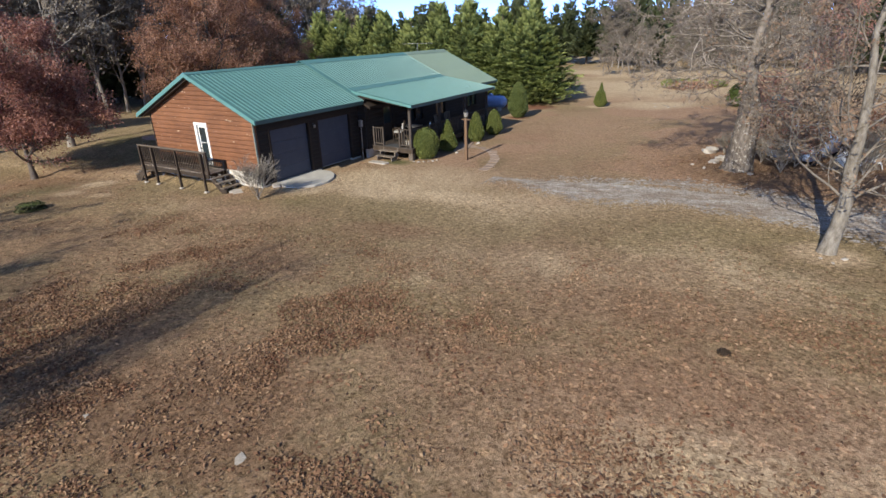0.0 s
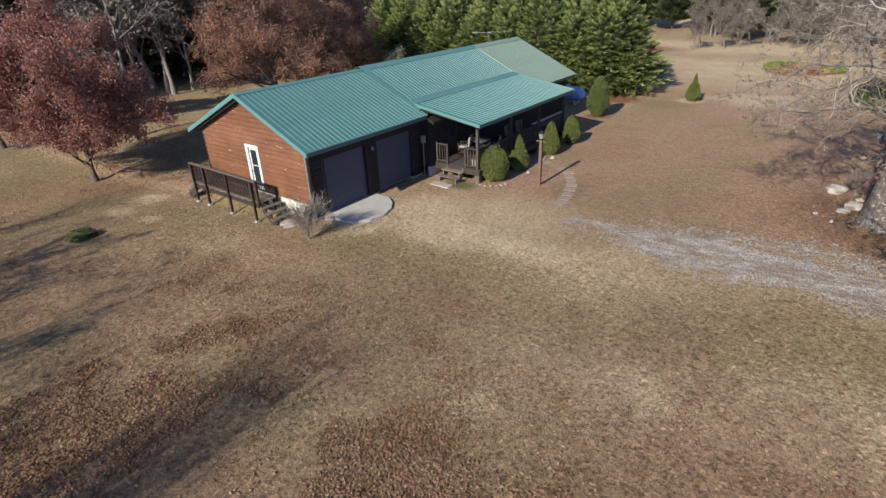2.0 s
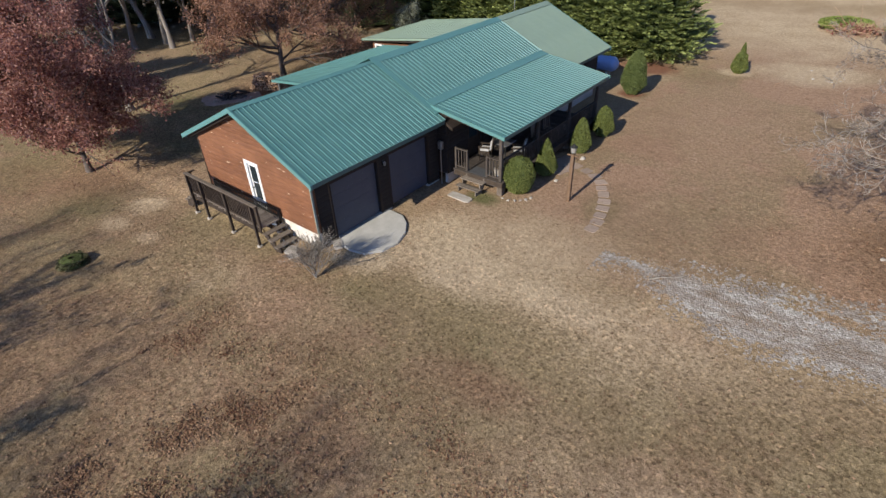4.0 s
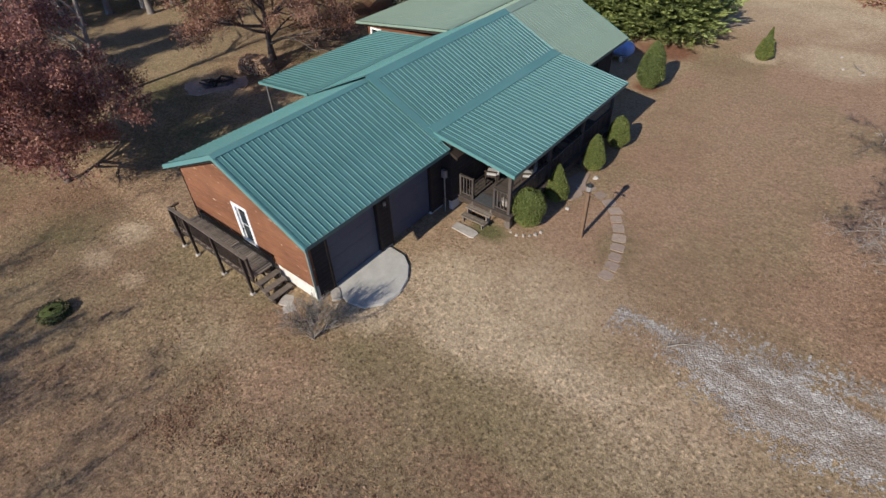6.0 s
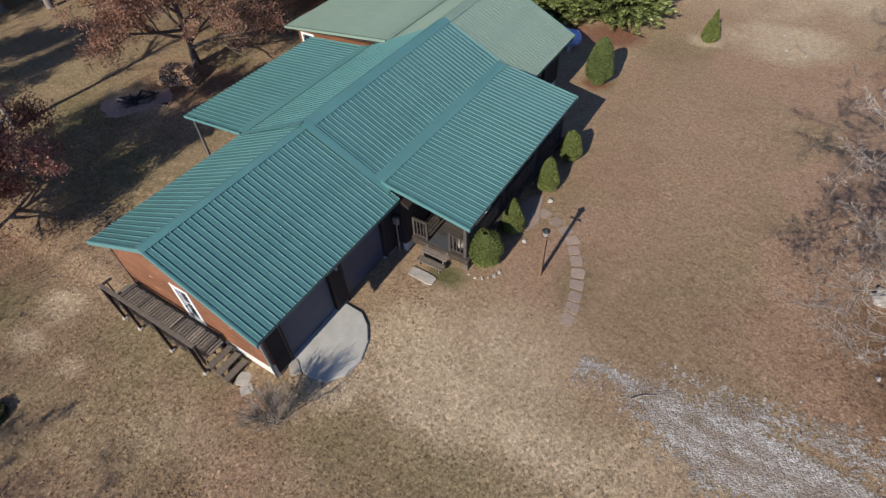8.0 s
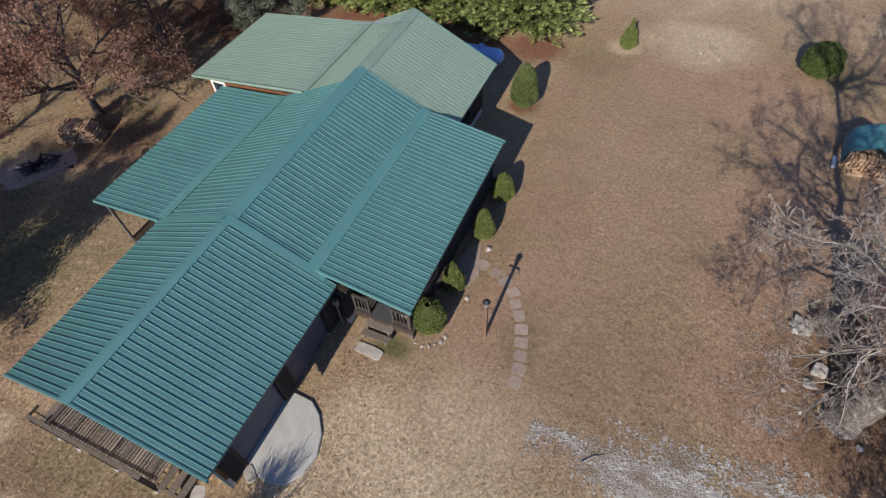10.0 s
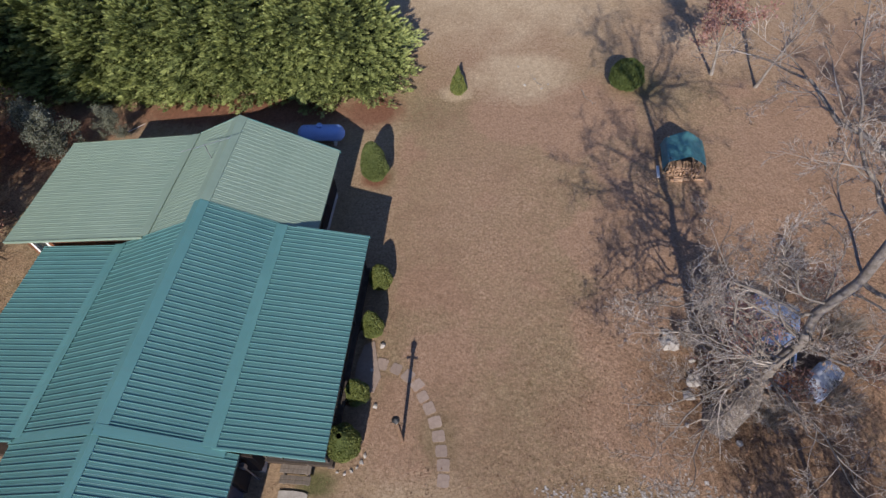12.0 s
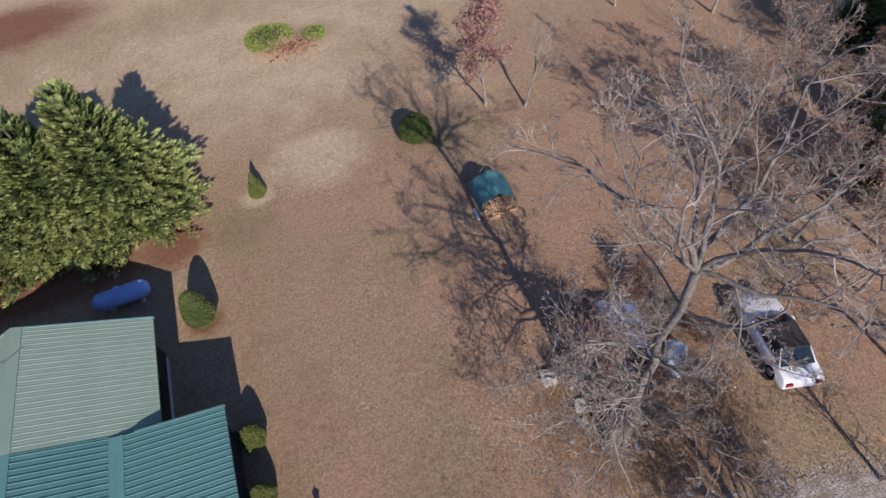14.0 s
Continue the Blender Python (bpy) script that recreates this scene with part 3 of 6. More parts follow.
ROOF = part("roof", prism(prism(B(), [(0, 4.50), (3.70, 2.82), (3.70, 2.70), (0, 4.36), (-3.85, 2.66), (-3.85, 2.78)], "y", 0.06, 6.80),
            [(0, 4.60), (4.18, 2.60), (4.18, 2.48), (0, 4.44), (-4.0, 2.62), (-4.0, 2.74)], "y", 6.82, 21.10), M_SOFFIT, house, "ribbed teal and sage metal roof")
RIB = 0.2286


def roof_panels(y0, y1, x0, z0, x1, z1, material):
    """Ribbed sheets from the upper edge (x0, z0) to the lower edge (x1, z1)."""
    made = {}
    rib = 0.009 if material == M_SAGE else 0.028
    slope = Vector((x1 - x0, 0, z1 - z0)).normalized()
    up = Vector((0, 1, 0)).cross(slope)
    up = up if up.z > 0 else -up
    y = y0
    while y < y1 - 0.02:
        n = min(4, max(1, round((y1 - y) / RIB)))
        w = min(n * RIB, y1 - y)
        key = (n, round(w, 3))
        if key not in made:
            prof = []
            for r in range(n):
                s = r * w / n
                prof += [(s, rib), (s + 0.016, rib), (s + 0.024, 0.0), (s + w / n / 2, 0.0), (s + w / n / 2 + 0.012, 0.005), (s + w / n / 2 + 0.024, 0.0), (s + w / n - 0.010, 0.0)]
            prof.append((w, rib))
            vs, fs = [], []
            for px, pz, lift in ((x0, z0, 1), (x1, z1, 1), (x1, z1, 0)):
                for s, h in prof:
                    p = Vector((px, s, pz)) + up * (h if lift else h - 0.02)
                    vs.append(p)
            k = len(prof)
            for i in range(k - 1):
                fs.append((i, i + 1, k + i + 1, k + i))
                fs.append((k + i, k + i + 1, 2 * k + i + 1, 2 * k + i))
            me = bpy.data.meshes.new("roof_panel")
            me.from_pydata(vs, [], fs)
            me.materials.append(material)
            made[key] = me
        ob = new("roof_panel", made[key])
        ob.parent = ROOF
        ob.location = (0, y, 0)
        y += w


roof_panels(-0.02, 6.80, 0.0, 4.62, 3.86, 2.875, M_TEAL)
roof_panels(-0.02, 6.80, 0.0, 4.62, -4.02, 2.81, M_TEAL)
roof_panels(6.82, 16.05, 0.0, 4.72, 3.35, 3.13, M_TEAL)
roof_panels(16.07, 21.22, 0.0, 4.72, 4.31, 2.67, M_SAGE)
roof_panels(6.82, 14.95, 0.0, 4.72, -4.15, 2.79, M_TEAL)
roof_panels(14.97, 21.22, 0.0, 4.72, -2.6, 3.51, M_SAGE)
roof_panels(6.88, 15.95, 3.12, 3.315, 6.62, 2.745, M_TEAL)
roof_panels(6.75, 14.85, -3.80, 2.98, -7.47, 2.64, M_TEAL)
roof_panels(14.92, 21.10, -2.45, 3.60, -9.27, 2.83, M_SAGE)


def bent_strip(name, material, y0, y1, pts, lift=0.03, label=""):
    """A thin folded sheet that follows pts of (x, z) from y0 to y1."""
    low = [(x, z + lift - 0.012) for x, z in pts]
    return part(name, prism(B(), [(x, z + lift) for x, z in pts] + low[::-1], "y", y0, y1), material, ROOF, label)


bent_strip("ridge_cap", M_TEAL_TRIM, -0.05, 6.84, [(-0.26, 4.505), (0, 4.625), (0.17, 4.548)])
bent_strip("ridge_cap", M_TEAL_TRIM, 6.80, 16.06, [(-0.32, 4.57), (0, 4.725), (0.32, 4.57)])
bent_strip("ridge_cap", M_SAGE, 16.08, 21.26, [(-0.32, 4.57), (0, 4.725), (0.32, 4.57)])
bent_strip("flashing", M_TEAL_TRIM, 6.62, 6.96, [(0.02, 4.72), (3.5, 3.065)], 0.035)
bent_strip("flashing", M_TEAL_TRIM, 6.62, 6.96, [(-4.05, 2.83), (-0.02, 4.72)], 0.035)
bent_strip("flashing", M_TEAL_TRIM, 6.86, 16.0, [(2.80, 3.405), (3.06, 3.325), (3.24, 3.298)], 0.032)
bent_strip("flashing", M_TEAL_TRIM, 6.8, 14.9, [(-3.55, 3.07), (-3.82, 2.985), (-4.05, 2.96)], 0.034)
bent_strip("flashing", M_SAGE, 14.95, 21.15, [(-2.30, 3.66), (-2.50, 3.595), (-2.75, 3.565)], 0.034)


def slope_board(name, material, pts, y0, y1, deep):
    """A fascia along the gable: it follows pts of (x, z) and hangs down by deep."""
    return part(name, prism(B(), list(pts) + [(x, z - deep) for x, z in pts[::-1]], "y", y0, y1), material, ROOF)


slope_board("fascia", M_TEAL_TRIM, [(-4.05, 2.82), (0, 4.645), (3.89, 2.885)], -0.06, 0.02, 0.17)
slope_board("fascia", M_TEAL_TRIM, [(-4.0, 2.83), (0, 4.735), (4.33, 2.67)], 21.22, 21.28, 0.16)
slope_board("fascia", M_TEAL_TRIM, [(3.10, 3.33), (6.64, 2.755)], 6.82, 6.88, 0.13)
slope_board("fascia", M_TEAL_TRIM, [(3.6, 3.26), (6.64, 2.755)], 15.96, 16.02, 0.13)
slope_board("fascia", M_TEAL_TRIM, [(-7.49, 2.64), (-3.9, 2.98)], 6.69, 6.74, 0.11)
slope_board("fascia", M_SAGE, [(-9.29, 2.83), (-2.6, 3.58)], 14.86, 14.91, 0.12)
slope_board("fascia", M_SAGE, [(-9.29, 2.83), (-2.6, 3.58)], 21.12, 21.16, 0.12)
for x, z, y0, y1, m in ((3.83, 2.855, 0.03, 6.8, M_EAVE_SHADE), (6.60, 2.735, 6.89, 15.95, M_EAVE_SHADE), (4.29, 2.655, 16.05, 21.2, M_EAVE_SHADE), (-4.0, 2.80, 0.03, 6.8, M_TEAL_TRIM), (-7.46, 2.63, 6.75, 14.85, M_WHITE), (-9.26, 2.82, 14.92, 21.1, M_SAGE)):
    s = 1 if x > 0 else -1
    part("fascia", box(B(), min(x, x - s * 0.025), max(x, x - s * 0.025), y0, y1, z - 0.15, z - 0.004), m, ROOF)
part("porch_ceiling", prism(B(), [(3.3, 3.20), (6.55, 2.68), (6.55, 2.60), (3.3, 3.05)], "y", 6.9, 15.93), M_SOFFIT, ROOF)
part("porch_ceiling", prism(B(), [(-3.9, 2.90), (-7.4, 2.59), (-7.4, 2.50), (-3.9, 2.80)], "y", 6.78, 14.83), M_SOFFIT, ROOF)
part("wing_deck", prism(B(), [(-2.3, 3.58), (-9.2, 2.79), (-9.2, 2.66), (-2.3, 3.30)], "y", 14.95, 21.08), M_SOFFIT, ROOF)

# walls: a backing with a row of half-round planks on the outside
PLANK = 0.19


def wall(name, axis, at, a, b, z0, top, out, holes=(), thick=0.14, cladding=None):
    """A wall in the plane axis = at, from a to b; top(u) is its upper edge; holes: (u0, u1, z0, z1)."""
    us = sorted({a, b, *(h[0] for h in holes), *(h[1] for h in holes), *([0.0] if a < 0 < b else [])})
    bm = B()

    def slab(u0, u1, lo, hi0, hi1):
        if min(hi0, hi1) - lo < 0.01:
            return
        w0, w1 = sorted((at, at - out * thick))
        prism(bm, [(u0, lo), (u1, lo), (u1, hi1), (u0, hi0)], "x" if axis == "x" else "y", w0, w1)
    for u0, u1 in zip(us, us[1:]):
        cut = [h for h in holes if h[0] <= u0 + 1e-6 and h[1] >= u1 - 1e-6]
        if cut:
            slab(u0, u1, z0, cut[0][2], cut[0][2])
            slab(u0, u1, cut[0][3], top(u0 + 1e-4), top(u1 - 1e-4))
        else:
            slab(u0, u1, z0, top(u0 + 1e-4), top(u1 - 1e-4))
    # south walls take the lit siding; the rest carry shade in their colour
    cladding = cladding or (M_SIDING if axis == "y" and out < 0 else M_SIDING_SHADE)
    w = part(name, bm, cladding, house)
    z = z0
    while z < max(top(u) for u in us + [a + 1e-3, b - 1e-3]) - 0.05:
        zm = z + PLANK / 2
        runs, start = [], None
        steps = np.linspace(a, b, 241)
        for u in steps:
            ok = zm < top(u) - 0.05 and not any(h[0] - 0.01 < u < h[1] + 0.01 and h[2] - 0.05 < zm < h[3] + 0.05 for h in holes)
            if ok and start is None:
                start = u
            if start is not None and (not ok or u == steps[-1]):
                runs.append((start, u))
                start = None
        for u0, u1 in runs:
            if u1 - u0 < 0.1:
                continue
            o = out
            prof = [(at, z + 0.002), (at + o * 0.036, z + 0.004), (at + o * 0.046, z + 0.025), (at + o * 0.040, z + PLANK * 0.6), (at + o * 0.026, z + PLANK - 0.010), (at, z + PLANK - 0.008)]
            pb = B()
            if axis == "y":
                prism(pb, [(p, q) for p, q in prof], "x", u0, u1)
            else:
                prism(pb, [(p, q) for p, q in prof], "y", u0, u1)
            part("plank", pb, cladding, w)
        z += PLANK
    return w


gable = lambda u: 4.44 - 0.452 * abs(u)
wall("wall", "y", 0.32, -3.45, 3.30, 0.66, gable, -1, [(-0.33, 0.36, 0.66, 2.50)])
wall("wall", "x", 3.30, 0.46, 6.9, 0.10, lambda u: 2.78, 1, [(1.10, 3.35, 0.10, 2.30), (3.98, 6.23, 0.10, 2.30)])
wall("wall", "x", -3.45, 0.46, 6.9, 0.30, lambda u: 2.72, -1)
wall("wall", "x", 3.80, 7.04, 20.70, 0.45, lambda u: 2.62, 1, [(8.3, 9.25, 0.62, 2.55), (10.6, 12.2, 1.2, 2.4), (13.6, 14.8, 1.2, 2.4), (17.6, 19.0, 1.2, 2.4)])
# this south-facing strip by the porch also gets the shade-coloured siding
wall("wall", "y", 6.95, 3.30, 3.80, 0.45, lambda u: 2.95, -1, cladding=M_SIDING_SHADE)
wall("wall", "y", 20.75, -3.7, 3.80, 0.4, lambda u: 4.35 - 0.46 * abs(u), 1)
wall("wall", "x", -3.7, 6.9, 15.2, 0.3, lambda u: 2.68, -1, [(9.4, 10.4, 0.5, 2.5)])
wall("wall", "y", 15.25, -8.7, -3.7, 0.3, lambda u: 2.68 if u < -4 else 2.9, -1, [(-8.45, -7.7, 1.5, 2.5)])
wall("wall", "x", -8.7, 15.4, 20.7, 0.3, lambda u: 2.68, -1)
wall("wall", "y", 20.76, -8.7, -3.75, 0.4, lambda u: 2.68, 1)

# foundation
part("foundation", box(B(), -3.42, 3.28, 0.34, 0.50, -0.5, 0.66), M_BLOCK, house, "limewashed block foundation")
for y0, y1 in ((0.5, 1.10), (3.35, 3.98), (6.23, 6.95)):
    part("foundation", box(B(), 3.12, 3.285, y0, y1, -0.3, 0.11), M_CONCRETE, house)
part("foundation", box(B(), 3.62, 3.79, 6.97, 20.7, -0.3, 0.45), M_CONCRETE, house)
part("foundation", box(B(), -3.43, -3.3, 0.5, 6.9, -0.6, 0.30), M_CONCRETE, house)
part("foundation", box(B(), -3.68, -3.5, 6.9, 15.2, -0.6, 0.30), M_CONCRETE, house)
part("foundation", box(B(), -8.68, -3.7, 15.27, 15.4, -0.6, 0.3), M_CONCRETE, house)
part("foundation", box(B(), -8.68, -8.5, 15.4, 20.7, -0.6, 0.3), M_CONCRETE, house)
part("foundation", box(B(), -8.5, 3.7, 20.6, 20.74, -0.6, 0.4), M_CONCRETE, house)
part("corner_trim", box(B(), 3.305, 3.345, 0.262, 0.345, 0.08, 2.74, 0.006), M_EDGE, house, "pale sage corner board")
part("corner_trim", box(B(), -3.515, -3.455, 0.262, 0.345, 0.5, 2.70, 0.006), M_SOFFIT, house)
part("floor_slab", box(B(), -3.3, 3.1, 0.5, 6.9, 0.02, 0.10), M_CONCRETE, house)

# side door of the garage
door = part("door", box(B(), -0.27, 0.30, 0.34, 0.39, 0.70, 2.44, 0.004), M_WHITE, house, "white half-glazed door")
part("door_pane", box(B(), -0.19, 0.22, 0.325, 0.338, 1.02, 2.36, 0.004), M_PANE, door)
part("muntin", box(B(), -0.18, 0.21, 0.318, 0.327, 1.70, 1.725), M_WHITE, door)
part("door_knob", cyl(cyl(B(), (-0.22, 0.34, 1.45), (-0.22, 0.29, 1.45), 0.012), (-0.22, 0.30, 1.45), (-0.22, 0.27, 1.45), 0.03), M_IRON, door)
trim = B()
for x0, x1, z0, z1 in ((-0.42, -0.275, 0.67, 2.58), (0.305, 0.44, 0.67, 2.58), (-0.275, 0.305, 2.45, 2.58), (-0.275, 0.305, 0.67, 0.70)):
    box(trim, x0, x1, 0.265, 0.345, z0, z1, 0.005)
part("door_trim", trim, M_WHITE, house)

# sectional garage doors
for y0 in (1.10, 3.98):
    gd = part("garage_door", box(B(), 3.17, 3.20, y0 + 0.02, y0 + 2.23, 0.10, 2.28), M_GDOOR, house, "blue-grey sectional garage door, closed")
    for r in range(4):
        z0 = 0.11 + r * 0.541
        part("door_section", box(B(), 3.20, 3.225, y0 + 0.03, y0 + 2.22, z0, z0 + 0.537, 0.003), M_GDOOR, gd)
        for c in range(4):
            a = y0 + 0.12 + c * 0.535
            part("raised_panel", box(B(), 3.225, 3.229, a, a + 0.42, z0 + 0.09, z0 + 0.44, 0.002), M_GDOOR, gd)
    jamb = B()
    for a, b, z0, z1 in ((y0 - 0.09, y0, 0.10, 2.40), (y0 + 2.25, y0 + 2.34, 0.10, 2.40), (y0, y0 + 2.25, 2.30, 2.40)):
        box(jamb, 3.31, 3.36, a, b, z0, z1, 0.004)
    part("door_frame", jamb, M_SOFFIT, house)
for y in (3.66,):
    lamp = part("wall_lamp", box(B(), 3.34, 3.40, y - 0.05, y + 0.05, 2.02, 2.22, 0.01), M_IRON, house)
    part("lamp_glass", cyl(B(), (3.43, y, 2.03), (3.43, y, 2.16), 0.045, 0.06), M_LAMPGLASS, lamp)


def window(x, y0, y1, z0, z1, out):
    win = part("window", box(B(), x - 0.05, x - 0.03, y0, y1, z0, z1), M_PANE, house)
    fr = B()
    for a, b, c, d in ((y0, y1, z0, z0 + 0.06), (y0, y1, z1 - 0.06, z1), (y0, y0 + 0.06, z0 + 0.06, z1 - 0.06), (y1 - 0.06, y1, z0 + 0.06, z1 - 0.06), ((y0 + y1) / 2 - 0.02, (y0 + y1) / 2 + 0.02, z0 + 0.06, z1 - 0.06)):
        box(fr, x - 0.02, x + 0.06, a, b, c, d, 0.004)
    # dark soffit brown on frame and sill puts the porch shade into their colour
    part("window_frame", fr, M_SOFFIT, win)
    part("window_sill", box(B(), x - 0.02, x + 0.10, y0 - 0.04, y1 + 0.04, z0 - 0.05, z0, 0.004), M_SOFFIT, win)


for y0, y1 in ((10.6, 12.2), (13.6, 14.8), (17.6, 19.0)):
    window(3.80, y0, y1, 1.2, 2.4, 1)
entry = part("front_door", box(B(), 3.70, 3.75, 8.32, 9.23, 0.63, 2.53, 0.004), M_DARKWOOD, house, "dark front door under the porch")
part("door_pane", box(B(), 3.75, 3.765, 8.5, 9.05, 1.5, 2.35), M_PANE, entry)
part("back_door", box(B(), -3.66, -3.62, 9.42, 10.38, 0.52, 2.48), M_WHITE, house)
wn2 = part("window", box(B(), -8.40, -7.75, 15.30, 15.33, 1.55, 2.45), M_PANE, house)
fr = B()
for a, b, c, d in ((-8.52, -8.40, 1.45, 2.55), (-7.75, -7.63, 1.45, 2.55), (-8.40, -7.75, 2.45, 2.55), (-8.40, -7.75, 1.45, 1.55)):
    box(fr, a, b, 15.19, 15.30, c, d, 0.004)
part("window_frame", fr, M_WHITE, wn2)
ant = part("roof_aerial", cyl(B(), (-0.6, 18.7, 4.45), (-0.6, 18.7, 5.25), 0.018), M_HUB, house)
part("aerial_arm", cyl(B(), (-1.5, 18.2, 5.22), (0.4, 19.2, 5.22), 0.012), M_HUB, ant)

# ---- front porch: floor, posts, rails and steps ----
for i in range(60):
    y = 7.22 + i * 0.144
    part("porch_board", box(B(), 3.84, 6.36, y, y + 0.136, 0.575, 0.61), M_PORCHWOOD_SHADE, house)
skirt = part("porch_skirt", box(box(B(), 6.28, 6.33, 7.22, 15.82, 0.36, 0.57), 3.9, 6.28, 7.22, 7.27, 0.36, 0.57), M_DARKWOOD, house)
for y in (7.30, 10.1, 12.9, 15.7):
    part("porch_post", box(B(), 6.10, 6.23, y, y + 0.13, 0.61, 2.62, 0.012), M_PORCHWOOD_SHADE, house)
    part("porch_pier", box(B(), 6.05, 6.30, y - 0.04, y + 0.2, g(6.1, y) - 0.1, 0.36, 0.02), M_BARK, house)


def railing(parent, p0, p1, z0, z1, material, gap=0.125, cap=0.10, post0=True, post1=True):
    """A rail with balusters between two points of the plan."""
    p0, p1 = Vector((*p0, 0)), Vector((*p1, 0))
    d = p1 - p0
    L, turn = d.length, Matrix.Translation(p0) @ Matrix.Rotation(math.atan2(d.y, d.x), 4, "Z")
    part("top_rail", box(B(), -0.02, L + 0.02, -cap / 2, cap / 2, z1 - 0.04, z1, 0.006, turn), material, parent)
    part("bottom_rail", box(B(), 0, L, -0.022, 0.022, z0 + 0.08, z0 + 0.13, 0.004, turn), material, parent)
    n = int(L / gap)
    for i in range(1, n):
        u = L * i / n
        part("baluster", box(B(), u - 0.018, u + 0.018, -0.018, 0.018, z0 + 0.13, z1 - 0.04, 0, turn), material, parent)
    for on, u in ((post0, 0), (post1, L)):
        if on:
            part("rail_post", box(B(), u - 0.045, u + 0.045, -0.045, 0.045, z0 - 0.02, z1 + 0.03, 0.008, turn), material, parent)


porch_rail = thing("porch_railing", "weathered wooden porch railing with thin balusters, darkened in colour for shade", "railing")
railing(porch_rail, (3.92, 7.36), (4.50, 7.36), 0.61, 1.52, M_PORCHWOOD_SHADE)
railing(porch_rail, (5.50, 7.36), (6.10, 7.36), 0.61, 1.52, M_PORCHWOOD_SHADE, post1=False)
railing(porch_rail, (6.165, 7.44), (6.165, 10.08), 0.61, 1.50, M_PORCHWOOD_SHADE, post0=False, post1=False)
railing(porch_rail, (6.165, 10.24), (6.165, 12.88), 0.61, 1.50, M_PORCHWOOD_SHADE, post0=False, post1=False)
railing(porch_rail, (6.165, 13.04), (6.165, 15.68), 0.61, 1.50, M_PORCHWOOD_SHADE, post0=False, post1=False)
steps = thing("porch_steps", "weathered plank steps up to the front porch", "steps")
for k, (y, z) in enumerate(((6.92, 0.42), (6.60, 0.22))):
    for j in range(2):
        part("tread", box(B(), 4.45, 5.58, y + j * 0.15, y + j * 0.15 + 0.14, z, z + 0.04, 0.006), M_OLDWOOD, steps)
for x in (4.55, 5.42):
    part("stringer", prism(B(), [(7.22, 0.57), (7.22, 0.2), (6.95, g(x, 6.9) - 0.02), (6.62, g(x, 6.6) - 0.02), (6.62, 0.21), (6.92, 0.21), (6.92, 0.41), (7.19, 0.41)], "x", x, x + 0.05), M_OLDWOOD, steps)

mat = part("door_mat", box(B(), 4.58, 5.46, 7.30, 7.90, 0.612, 0.628, 0.004), M_GREYMAT, None, "dark grey mat on the porch boards above steps")
tagged(mat, category="mat")
# concrete slab in the darker stone colour, standing for the shade it lies in
walk_slab = prism(B(), [(6.45, 10.3), (7.30, 10.25), (7.50, 10.9), (7.25, 11.6), (7.0, 12.5), (6.6, 12.3), (6.42, 11.4)], "z", -0.1, 0.045)
tagged(part("porch_walk", walk_slab, M_STONE, None, "concrete walk between shrubs and porch, coloured dull for shade"), category="concrete pad", kind="structure")

# ---- side deck at the garage door ----
deck = thing("side_deck", "weathered raised wooden deck with dark railing beside garage", "deck")
for i in range(36):
    x = -3.42 + i * 0.1305
    part("deck_board", box(B(), x, x + 0.098, -0.68 + 0.03 * (i % 3), 0.235 - 0.025 * (i * 7 % 4), 0.615, 0.65), M_DECK, deck)
part("joist", box(box(box(B(), -3.42, 1.27, -0.67, -0.63, 0.43, 0.612), -3.42, 1.27, 0.18, 0.22, 0.43, 0.612), -3.42, 1.27, -0.24, -0.20, 0.43, 0.612), M_DARKWOOD, deck)
for x in (-3.30, -2.38, -0.68, 1.02):
    for y in (-0.73, 0.19):
        z = g(x, y)
        part("deck_post", box(B(), x - 0.045, x + 0.045, y - 0.04, y + 0.05, z - 0.05, 0.62 if y > 0 else 1.5, 0.008), M_DARKWOOD, deck)
        part("footing", box(B(), x - 0.09, x + 0.09, y - 0.09, y + 0.09, z - 0.08, z + 0.07, 0.03), M_ROCK, deck)
railing(deck, (-3.42, -0.66), (1.28, -0.66), 0.65, 1.53, M_DARKWOOD, 0.115, 0.13)
part("rail_cap", box(B(), -3.44, 1.30, -0.74, -0.60, 1.533, 1.566, 0.006), M_OLDWOOD, deck, "sun-bleached grey cap board")
railing(deck, (-3.0, 0.20), (1.27, 0.20), 0.62, 1.00, M_IRON, 0.12, 0.045)
railing(deck, (-3.42, -0.62), (-3.42, -0.30), 0.65, 1.53, M_DARKWOOD, 0.11, 0.1, False, False)
